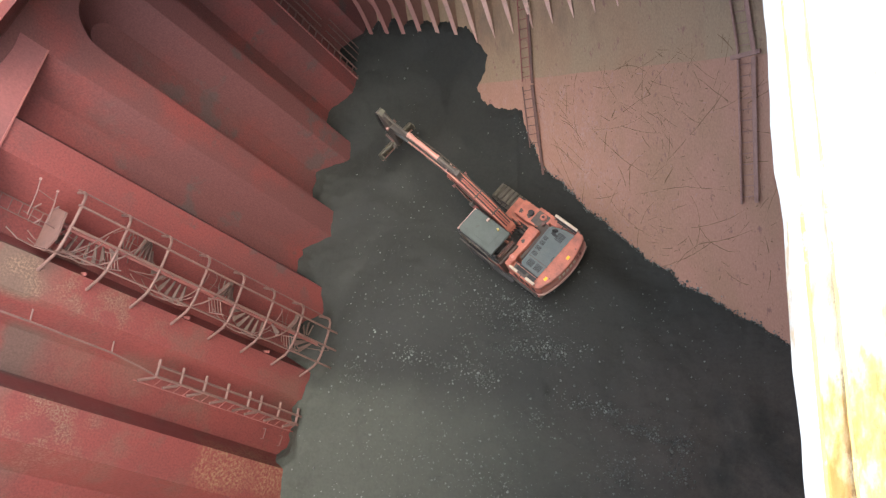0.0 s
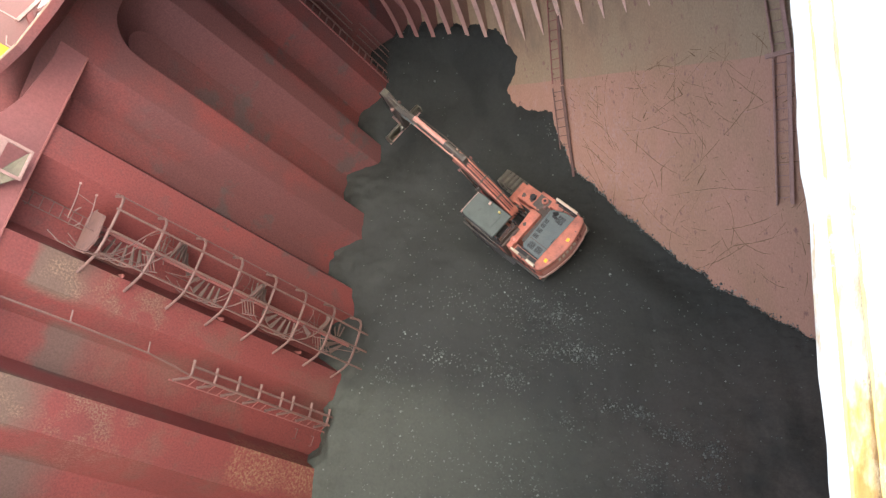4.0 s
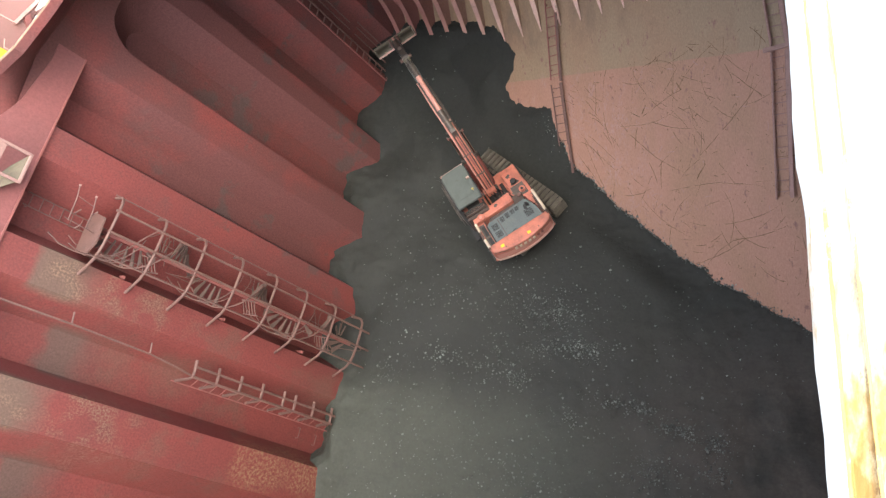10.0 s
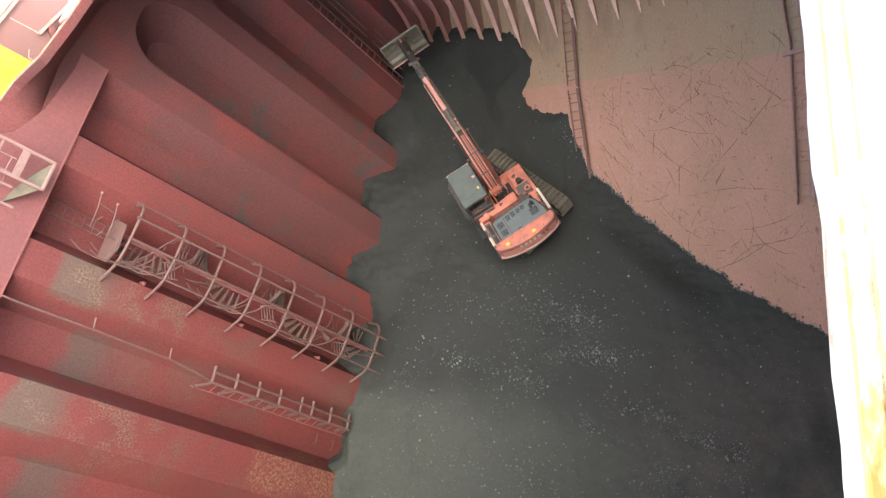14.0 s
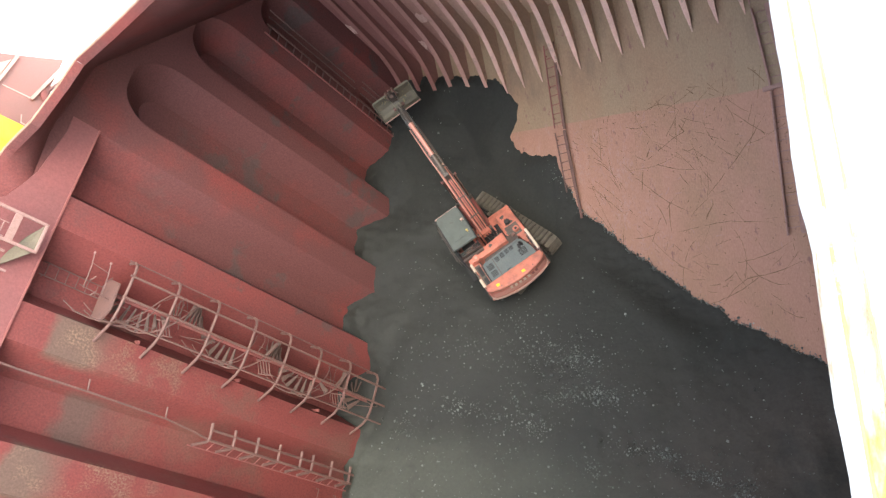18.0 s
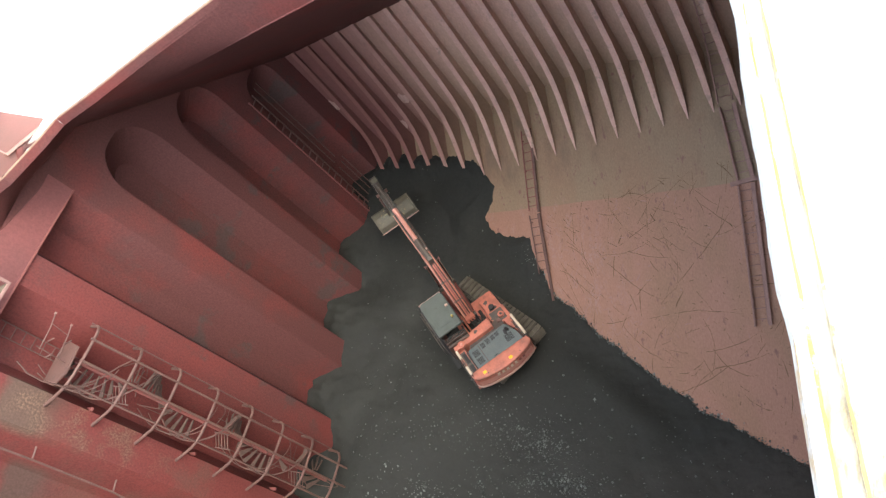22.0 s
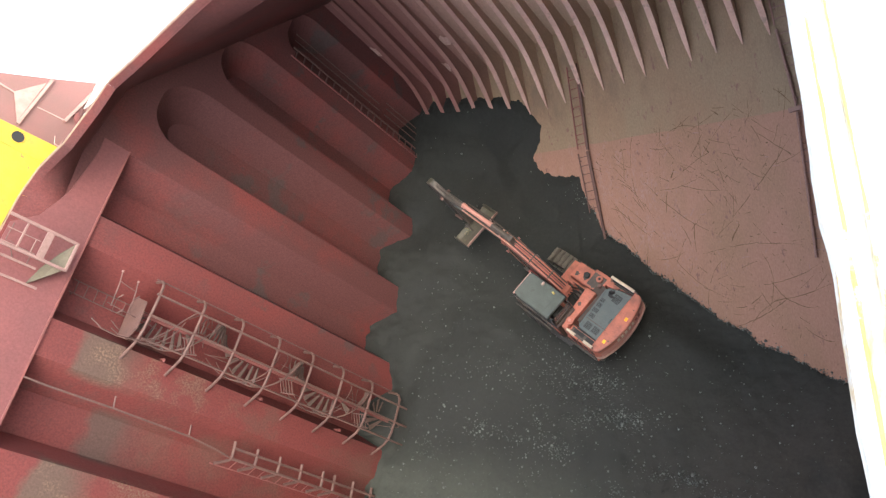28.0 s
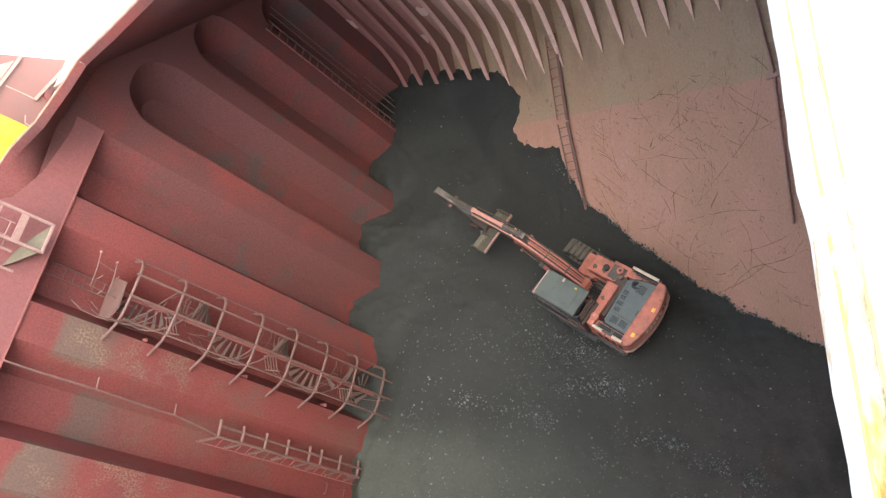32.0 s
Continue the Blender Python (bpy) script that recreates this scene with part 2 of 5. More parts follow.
# ---- building blocks ----
def part(name, bm, mat, parent=None, label="", m=None, smooth=False):
    """Link a bmesh as one mesh object, under a thing or a part."""
    bmesh.ops.recalc_face_normals(bm, faces=bm.faces[:])
    me = bpy.data.meshes.new(name)
    bm.to_mesh(me)
    bm.free()
    me.materials.append(mat)
    if smooth:
        me.polygons.foreach_set("use_smooth", [True] * len(me.polygons))
    ob = new(name, me)
    ob.parent = parent
    if m is not None:
        ob.matrix_basis = m
    if label:
        ob["label"] = label
    return ob


def thing(name, label, category, group="", m=None):
    ob = tagged(new(name), label, category, group)
    ob.empty_display_size = 0.2
    if m is not None:
        ob.matrix_basis = m
    return ob


def box(bm, size, at=(0, 0, 0), turn=(0, 0, 0), bevel=0.0):
    made = bmesh.ops.create_cube(bm, size=1, matrix=pose(*at, *turn) @ Matrix.Diagonal((*size, 1)))
    if bevel:
        edges = list({e for v in made["verts"] for e in v.link_edges})
        bmesh.ops.bevel(bm, geom=edges, offset=bevel, segments=2, affect="EDGES", profile=0.6)
    return bm


def bmbox(size, at=(0, 0, 0), turn=(0, 0, 0), bevel=0.0):
    return box(bmesh.new(), size, at, turn, bevel)


def tube(bm, points, r, sides=8, closed=False):
    """A round bar along a line of points."""
    pts = [Vector(p) for p in points]
    rings = []
    for i, p in enumerate(pts):
        a, b = pts[max(i - 1, 0)], pts[min(i + 1, len(pts) - 1)]
        d = (b - a).normalized()
        side = d.cross(Vector((0, 0, 1)) if abs(d.z) < 0.95 else Vector((1, 0, 0))).normalized()
        up = side.cross(d)
        rings.append([bm.verts.new(p + (side * math.cos(k) + up * math.sin(k)) * r) for k in (2 * math.pi * j / sides for j in range(sides))])
    for a, b in zip(rings, rings[1:]):
        for j in range(sides):
            bm.faces.new((a[j], a[(j + 1) % sides], b[(j + 1) % sides], b[j]))
    bm.faces.new(rings[0])
    bm.faces.new(rings[-1][::-1])
    return bm


def bmtube(points, r, sides=8):
    return tube(bmesh.new(), points, r, sides)


def slab(bm, outline, axis, lo, hi, bevel=0.0):
    """A prism: an outline of 2D points pushed from lo to hi along axis 'x', 'y' or 'z'."""
    def put(p, h):
        return {"x": (h, p[0], p[1]), "y": (p[0], h, p[1]), "z": (p[0], p[1], h)}[axis]
    a = [bm.verts.new(put(p, lo)) for p in outline]
    b = [bm.verts.new(put(p, hi)) for p in outline]
    n = len(a)
    faces = [bm.faces.new(a[::-1]), bm.faces.new(b)] + [bm.faces.new((a[i], a[(i + 1) % n], b[(i + 1) % n], b[i])) for i in range(n)]
    if bevel:
        bmesh.ops.recalc_face_normals(bm, faces=faces)
        bmesh.ops.bevel(bm, geom=list({e for f in faces for e in f.edges}), offset=bevel, segments=2, affect="EDGES", profile=0.6)
    return bm


def bmslab(outline, axis, lo, hi, bevel=0.0):
    return slab(bmesh.new(), outline, axis, lo, hi, bevel)


def sheet(corners, thick):
    """A plate from a ring of corners, thickened away from its face by thick along its normal."""
    bm = bmesh.new()
    pts = [Vector(c) for c in corners]
    n = (pts[1] - pts[0]).cross(pts[2] - pts[0]).normalized() * thick
    a = [bm.verts.new(p) for p in pts]
    b = [bm.verts.new(p + n) for p in pts]
    bm.faces.new(a)
    bm.faces.new(b[::-1])
    for i in range(len(a)):
        j = (i + 1) % len(a)
        bm.faces.new((a[i], b[i], b[j], a[j]))
    return bm


# ---- the hold: plan ----
FLOOR = -7.0
RIM = 16.0              # top of the hatch coaming


def hopper_z(x, y):
    return 2.978 + (0.06616 * x + 0.56975 * (y - 19.026)) / 0.81915


def hopper_y(x, z):
    return 19.026 + ((z - 2.978) * 0.81915 - 0.06616 * x) / 0.56975


def slope_z(y):
    """The underside of the topside tank."""
    return 14.9 - (y - 11.6) * 0.62


# the line, in plan, along which the coal lies against the sloping side
SHORE = [(-3.0, 19.6), (1.06, 19.5), (2.6, 19.1), (4.3, 18.66), (5.23, 18.3), (5.76, 17.67), (6.05, 17.21), (5.83, 16.7), (5.32, 16.25), (5.72, 15.68), (6.6, 15.39),
         (7.29, 15.29), (7.35, 14.77), (7.57, 14.17), (7.88, 13.3), (8.94, 12.49), (9.65, 11.69), (10.59, 11.05), (11.62, 10.18), (12.95, 9.33), (15.05, 8.2), (24.5, 2.5)]


def shore(x, y):
    """How far a place lies beyond that line (on the bare plate: more than 0)."""
    best, side = 1e9, -1.0
    for (ax, ay), (bx, by) in zip(SHORE, SHORE[1:]):
        ux, uy, px, py = bx - ax, by - ay, x - ax, y - ay
        k = min(max((px * ux + py * uy) / (ux * ux + uy * uy), 0.0), 1.0)
        dx, dy = px - k * ux, py - k * uy
        d = dx * dx + dy * dy
        if d < best - 1e-9:
            best, side = d, 1.0 if ux * py - uy * px > 0 else -1.0
    return side * math.sqrt(best)


def coal_z(x, y):
    z = -0.36 * x + 0.13 * y + 0.83
    z -= 0.38 * math.exp(-(x / 1.6) ** 2 - ((y - 13.6) / 0.9) ** 2)      # hollows at the foot of the bulkhead
    z -= 0.3 * math.exp(-(x / 1.6) ** 2 - ((y - 7.1) / 0.8) ** 2)
    z -= 0.55 * math.exp(-((x - 0.3) / 1.5) ** 2 - ((y - 5.0) / 1.6) ** 2)
    z += 0.4 * math.exp(-((x - 2.2) / 2.2) ** 2 - ((y - 17.4) / 1.5) ** 2)       # banked up at the far frames
    # the bench on which the machine drives
    s, d = (x - 7.3) * -0.809 + (y - 10.5) * 0.588, (x - 7.3) * 0.588 + (y - 10.5) * 0.809
    bench = -0.43 - 0.30 * (x - 7.3) + 0.04 * (y - 10.5) - 0.03
    w = 1 / (1 + math.exp((abs(d + 0.2) - 1.9) / 0.2)) / (1 + math.exp((abs(s - 0.2) - 4.6) / 0.35))
    z = z * (1 - w) + bench * w
    z = max(z, -6.3 + 0.05 * z)
    rough = noise.noise(Vector((x * 0.35, y * 0.35, 3))) * 0.22 + noise.noise(Vector((x * 1.1, y * 1.1, 7))) * 0.1 + noise.noise(Vector((x * 3.3, y * 3.3, 1))) * 0.045
    if x < 1.2:         # coal banked unevenly against the bulkhead
        z += (1.2 - x) * (0.05 * noise.noise(Vector((x, y * 1.7, 4))) + 0.06 * noise.noise(Vector((x * 3, y * 4, 8))))
    if x < 0.3:         # the coal dips into one recess
        z -= (0.3 - x) * 0.95 * math.exp(-((y - 2.0) / 0.95) ** 4)
    z += rough * (1 - 0.75 * w)
    plate = hopper_z(x, y)
    if -3.2 < plate - z < 3.2 and y > 2:        # banked against the side along its lumpy edge
        far = shore(x, y)
        near = 1 - min(max((abs(far) - 0.35) / 1.3, 0.0), 1.0)
        if near > 0:
            near = near * near * (3 - 2 * near)
            far += 0.09 * noise.noise(Vector((x * 2.3, y * 2.3, 5))) + 0.07 * noise.noise(Vector((x * 5.5, y * 5.5, 9))) + 0.05 * noise.noise(Vector((x * 12, y * 12, 2)))
            z = z * (1 - near) + (plate - (0.68 if x > 7 else 0.5 + 0.45 * min(max((5.2 - x) / 1.6, 0.0), 1.0)) * far) * near
        if far < 0:
            z = max(z, plate + 0.3 * min(-far, 1.0) + 0.5 * rough)
    return z


# ---- bulkhead with deep vertical corrugations ----
bulkhead = tagged(new("wall_bulkhead"), "red corrugated steel bulkhead with dusty worn paint", "wall", kind="structure")
# recesses: (from y, to y, top z, corner radius)
RECESSES = [(-12.6, -10.4, 13.2, 0.5), (-9.1, -6.9, 14.0, 0.0), (-5.8, -3.5, 14.0, 0.0), (-2.4, -0.09, 14.0, 0.0), (1.03, 3.42, 14.0, 0.0), (4.45, 6.7, 14.0, 0.0), (7.65, 9.8, 14.0, 0.0), (10.83, 13.2, 13.85, 1.0), (14.03, 16.1, 12.66, 0.9), (17.05, 19.0, 10.75, 0.7)]


def plate_top(y):
    """The upper edge of the bulkhead: the coaming, its flared foot, then the slope of the topside tank."""
    line = ((-10.2, 15.98), (6.6, 15.98), (6.61, 15.55), (7.75, 15.05), (9.3, 14.82), (11.6, 14.9))
    if y <= -10.2 or y >= 11.6:
        return max(slope_z(y) if y > 0 else 14.9 + (y + 10.2) * 0.565, 9.0)
    for (a, za), (b, zb) in zip(line, line[1:]):
        if y <= b:
            return za + (zb - za) * (y - a) / (b - a)


def fan(y, z):
    """The corrugations spread a little towards the foot of the bulkhead."""
    knots = ((-14.0, -0.05), (-0.1, -0.044), (1.0, -0.024), (3.3, -0.008), (7.7, 0.003), (9.8, 0.0), (20.0, 0.0))
    for (a, da), (b, db) in zip(knots, knots[1:]):
        if y <= b:
            return y + (da + (db - da) * (y - a) / (b - a)) * (14.0 - z)
    return y


def recess_outline(y0, y1, top, r, near=0.0, away=0.0, drop=0.0):
    y0, y1, top = y0 + near, y1 - away, top - drop
    r = min(r, (y1 - y0) / 2)
    if r > 0:
        pts = [(y0 + r - r * math.cos(a), top - r * 1.2 + r * 1.2 * math.sin(a)) for a in (math.pi / 2 * k / 6 for k in range(7))]
        pts += [(y1 - r + r * math.sin(a), top - r * 1.5 + r * 1.5 * math.cos(a)) for a in (math.pi / 2 * k / 6 for k in range(7))]
    else:
        pts = [(y0 + (y1 - y0) * k / 13, top) for k in range(14)]
    return [(fan(y0, FLOOR), FLOOR)] + [(fan(y, z), z) for y, z in pts] + [(fan(y1, FLOOR), FLOOR)]


DEPTH = 1.05
for y0, y1, top, r in RECESSES:
    bm = bmesh.new()
    outer = [bm.verts.new((0, *p)) for p in recess_outline(y0, y1, top, r)]
    inner = [bm.verts.new((-DEPTH, *p)) for p in recess_outline(y0, y1, top, r, 0.46, 0.78, 0.95 if r else 0.1)]
    for i in range(len(outer) - 1):
        bm.faces.new((outer[i], outer[i + 1], inner[i + 1], inner[i]))
    bm.faces.new(inner)
    part("corrugation", bm, RED, bulkhead)
    bm = bmesh.new()                                    # plate above the recess
    line = recess_outline(y0, y1, top, r)[1:-1]
    lo = [bm.verts.new((0, *p)) for p in line]
    hi = [bm.verts.new((0, p[0], plate_top(p[0]))) for p in line]
    for i in range(len(lo) - 1):
        if line[i + 1][0] - line[i][0] > 1e-6:
            bm.faces.new((lo[i], lo[i + 1], hi[i + 1], hi[i]))
    part("upper_plate", bm, RED, bulkhead)
ends = [-13.6] + [v for rc in RECESSES for v in rc[:2]] + [20.6]
for y0, y1 in zip(ends[::2], ends[1::2]):
    bm = bmesh.new()
    ys = [y0 + (y1 - y0) * k / 8 for k in range(9)]
    lo, hi = [bm.verts.new((0, fan(y, FLOOR), FLOOR)) for y in ys], [bm.verts.new((0, fan(y, plate_top(y)), plate_top(y))) for y in ys]
    for i in range(8):
        bm.faces.new((lo[i], lo[i + 1], hi[i + 1], hi[i]))
    part("flange", bm, RED, bulkhead)
STOOLPAINT = material("dull_stool_paint", (0.2, 0.068, 0.064), 0.62, second=(0.15, 0.062, 0.058), amount=0.6, scale=0.5, grain=16, grain_amount=0.2, bump=0.3, per_object=-1)
ys = [-10.1 + 19.95 * k / 40 for k in range(41)]
part("stool_plate", bmslab([(y, 14.0) for y in ys] + [(y, plate_top(y) - 0.03) for y in ys[::-1]], "x", 0.003, 0.04), STOOLPAINT, bulkhead, "dull red plate above the corrugations")
part("stool_seam", bmbox((0.03, 19.95, 0.05), (0.055, -0.125, 14.02)), DARKSTEEL, bulkhead)
part("corner_plate", bmslab([(6.2, 14.6), (6.2, 15.6), (7.0, 15.1), (9.2, 15.2), (10.4, 15.1), (11.7, 14.9), (11.7, 14.6)], "x", -0.06, -0.004), RED, bulkhead)
part("backing_plate", bmbox((0.06, 34.5, 21.8), (-1.3, 3.4, 3.95)), RED, bulkhead)

# ---- ship's side: hopper, shell, frames, topside ----
hopper = part("wall_hopper", sheet([(-0.02, hopper_y(0, FLOOR), FLOOR), (24, hopper_y(24, FLOOR), FLOOR), (24, hopper_y(24, 5.6), 5.6), (-0.02, hopper_y(0, 5.6), 5.6)], -0.05), HOPPER)
tagged(hopper, "sloping hopper plate, scratched pink below and dusty brown above", "wall", kind="structure")
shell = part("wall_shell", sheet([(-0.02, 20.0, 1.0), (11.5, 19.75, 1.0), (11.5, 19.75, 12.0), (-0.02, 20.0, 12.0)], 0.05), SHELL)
tagged(shell, "dusty brown-red ship's side plating between frames", "wall", kind="structure")
part("shell_plate", sheet([(11.5, 19.75, 1.0), (24, 17.0, 1.0), (24, 17.0, 12.0), (11.5, 19.75, 12.0)], 0.05), SHELL, shell)
topside = part("ceiling_topside", sheet([(-0.02, 11.6, slope_z(11.6)), (24, 11.6, slope_z(11.6)), (24, 21.2, slope_z(21.2)), (-0.02, 21.2, slope_z(21.2))], 0.08), RED)
tagged(topside, "dark red sloping underside of the topside tank", "ceiling", kind="structure")


def shell_inner(x):
    return 20.0 - 0.25 * x / 11.5 if x < 11.5 else 19.75 - (x - 11.5) * 0.22


def rib(x):
    """A side frame: a web with a flange along its inner edge and a bracket that tapers out on the hopper."""
    k = 1.0 if x < 12 else max(1.0 - (x - 12) * 0.16, 0.3)
    ty = 17.22 + 0.045 * (15.8 - x)
    tz = hopper_z(x, ty)
    prof = [(0, 0), (0.42, 0.62), (0.83, 1.22), (1.17, 1.8), (1.42, 2.4), (1.57, 3.0), (1.67, 3.8), (1.75, 4.7), (1.82, 5.7), (1.86, 6.8), (1.88, 8.0)]
    line = []
    for dy, dz in prof:
        y, z = ty + dy * k, tz + dz
        line.append((y, min(z, slope_z(y) - 0.01)))
    wall_y = shell_inner(x)
    ob = thing("hull_stiffener", "pink-brown vertical steel hull stiffener with worn flange", "hull stiffener", "hull stiffeners", pose(x, 0, 0))
    web = bmesh.new()
    outline = [(wall_y, line[-1][1])] + line[::-1] + [(wall_y, hopper_z(x, wall_y))]
    slab(web, outline, "x", -0.008, 0.008)
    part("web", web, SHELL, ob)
    fl = bmesh.new()
    for i, (y, z) in enumerate(line):
        w = 0.015 if i == 0 else 0.085 if i == 1 else 0.1
        n = Vector((line[min(i + 1, len(line) - 1)][0] - line[max(i - 1, 0)][0], line[min(i + 1, len(line) - 1)][1] - line[max(i - 1, 0)][1])).normalized()
        off = (-n.y * 0.02, n.x * 0.02)
        fl_pts = [(-w, y, z), (w, y, z), (w, y + off[0], z + off[1]), (-w, y + off[0], z + off[1])]
        ring = [fl.verts.new(p) for p in fl_pts]
        if i:
            for j in range(4):
                fl.faces.new((prev[j], prev[(j + 1) % 4], ring[(j + 1) % 4], ring[j]))
        prev = ring
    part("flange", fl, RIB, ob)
    return ob


for k in range(-8, 19):
    rib(15.82 - 0.846 * k)

# ---- hidden sides that close the hold ----
def closing(name, label, bm, mat, category):
    return tagged(part(name, bm, mat), label, category, kind="structure")


closing("floor", "steel tank top under the coal", bmbox((26, 36, 0.1), (12, 3, FLOOR - 0.05)), RED, "floor")
# unseen far side: pale to bounce light, its hatch edge set wide
closing("wall_far_side", "unseen pale pink far side of the hold", bmbox((26, 0.1, 20), (12, -13.7, 3)), SHELL, "wall")
closing("wall_far_hopper", "unseen sloping pink plate of the far side", sheet([(24, -13.6, 4.5), (-0.02, -13.6, 4.5), (-0.02, -6.2, -1.5), (24, -6.2, -1.5)], 0.05), HOPPER, "wall")
closing("wall_near_end", "plain red bulkhead", bmbox((0.1, 36, 23), (24.1, 3, 4)), RED, "wall")
closing("ceiling_far_topside", "unseen sloping underside of the far topside tank", sheet([(24, -10.2, 14.9), (-0.02, -10.2, 14.9), (-0.02, -13.7, 12.9), (24, -13.7, 12.9)], 0.08), RED, "ceiling")
closing("deck_side", "dusty red main deck beside the hatch", bmslab([(24, 11.75), (24, 21.2), (-26, 21.2), (-26, -10.3), (-3.1, -10.3), (-3.1, 11.75)], "z", 14.92, 14.98), DECK, "deck")
# thin pale sheet added over the red deck so that it burns out
closing("deck_hatch_side", "pale sheet added over the deck beside the hatch for its white glare", bmslab([(24, 11.85), (24, 21), (-26, 21), (-26, 9), (-3.3, 9), (-3.3, 11.85), (-0.2, 11.85)], "z", 14.985, 15.03), SUNLIT, "deck")
closing("deck_far_side", "dusty red main deck", bmbox((52, 3.8, 0.06), (-2, -12.2, 14.95)), DECK, "deck")
closing("deck_cross", "dusty red cross deck", bmbox((3.0, 21.1, 0.06), (-1.6, 0.35, 14.95)), DECK, "deck")
closing("deck_near", "dusty red cross deck", bmbox((5, 21.1, 0.06), (22.2, 0.35, 14.95)), DECK, "deck")

# hatch coaming, in plates
coaming = tagged(new("hatch_coaming"), "red hatch coaming with a rusty pale top edge", "hatch coaming", kind="structure")
SIDE = [(-0.15, 6.3), (-0.1, 7.2), (0.35, 7.9), (1.5, 8.35), (2.3, 9.3), (2.65, 9.95), (3.95, 10.26), (5.9, 10.9), (8.2, 11.5), (24.0, 11.55)]
UNDER = [(0.0, 6.3, 15.6), (0.0, 7.0, 14.95), (0.0, 7.9, 15.08), (0.0, 9.2, 15.16), (0.0, 10.4, 15.02), (0.0, 11.6, 14.88), (2.8, 11.62, 14.87), (5.9, 11.62, 14.87), (8.2, 11.62, 14.87), (24.0, 11.62, 14.87)]
for i in range(len(SIDE) - 1):
    (x0, y0), (x1, y1) = SIDE[i], SIDE[i + 1]
    d = Vector((x1 - x0, y1 - y0, 0))
    a = math.degrees(math.atan2(d.y, d.x))
    mid = ((x0 + x1) / 2, (y0 + y1) / 2)
    nx, ny = -math.sin(radians(a)) * 0.03, math.cos(radians(a)) * 0.03
    part("coaming_plate", bmbox((d.length, 0.05, 0.22), (mid[0] + nx, mid[1] + ny, 15.89), (0, 0, a)), RED, coaming)
    part("coaming_rail", bmbox((d.length + 0.03, 0.14, 0.05), (mid[0] + nx * 3, mid[1] + ny * 3, RIM), (0, 0, a), 0.01), DARKRIM, coaming)
bm = bmesh.new()                    # the flared plate below the coaming, bent round the hatch corner
prev = None
for i in range((len(SIDE) - 1) * 5 + 1):
    k, f = min(i // 5, len(SIDE) - 2), i / 5 - min(i // 5, len(SIDE) - 2)
    top_ = Vector((*SIDE[k], 15.84)).lerp(Vector((*SIDE[k + 1], 15.84)), f)
    low_ = Vector(UNDER[k]).lerp(Vector(UNDER[k + 1]), f)
    row_ = [bm.verts.new(top_.lerp(low_, j / 4) + Vector((0, 0, -0.1 * math.sin(math.pi * j / 4)))) for j in range(5)]
    if prev:
        for j in range(4):
            bm.faces.new((prev[j], row_[j], row_[j + 1], prev[j + 1]))
    prev = row_
part("under_plate", bm, RED, coaming, smooth=True)
part("coaming_plate", bmbox((0.05, 16.8, 1.15), (-0.18, -1.8, 15.42)), RED, coaming)
part("coaming_rail", bmbox((0.14, 16.8, 0.05), (-0.26, -1.8, RIM)), DARKRIM, coaming)
# unseen far coaming, placed far out to let more light in
part("coaming_plate", bmbox((24, 0.05, 1.15), (12, -10.2, 15.42)), RED, coaming)

# near hatch end with sunlit cover, close below the camera
near = tagged(new("hatch_cover"), "sunlit pale hatch end with rusty yellow streaks", "hatch cover", kind="structure")
bm = bmesh.new()
rows_ = []
for i in range(120):
    y = -10.2 + i * 0.18
    wob = noise.noise(Vector((y * 0.9, 0, 5))) * 0.05 + noise.noise(Vector((y * 4, 0, 2))) * 0.015
    x = 19.42 - 0.088 * y + wob
    rows_.append([bm.verts.new((x, y, 14.9)), bm.verts.new((x, y, 15.96)), bm.verts.new((x + 0.03, y, 16.0)), bm.verts.new((19.522 - 0.088 * y, y, 16.0)), bm.verts.new((19.522 - 0.088 * y, y, 14.9))])
for a, b in zip(rows_, rows_[1:]):
    for j in range(5):
        bm.faces.new((a[j], a[(j + 1) % 5], b[(j + 1) % 5], b[j]))
part("coaming_lip", bm, WHITE, near)
for name_, x0, x1, z_, mt, wave in (("rusty_channel", 19.522, 19.668, 15.93, CHANNEL, 0.05), ("rest_bar", 19.668, 20.0, 15.965, CHANNEL, 0.03)):
    bm = bmesh.new()
    rows_ = []
    for i in range(240):
        y = -10.2 + i * 0.09
        xa, xb = x0 - 0.088 * y, x1 - 0.088 * y
        ring_ = []
        for j in range(6):
            h = z_ + wave * (noise.noise(Vector((y * 3, j * 0.7, x0))) * 0.5 + noise.noise(Vector((y * 11, j * 1.3, x0))) * 0.25)
            ring_.append(bm.verts.new((xa + (xb - xa) * j / 5, y, h)))
        rows_.append(ring_ + [bm.verts.new((xb, y, 15.6)), bm.verts.new((xa, y, 15.6))])
    for a, b in zip(rows_, rows_[1:]):
        for j in range(8):
            bm.faces.new((a[j], a[(j + 1) % 8], b[(j + 1) % 8], b[j]))
    part(name_, bm, mt, near)
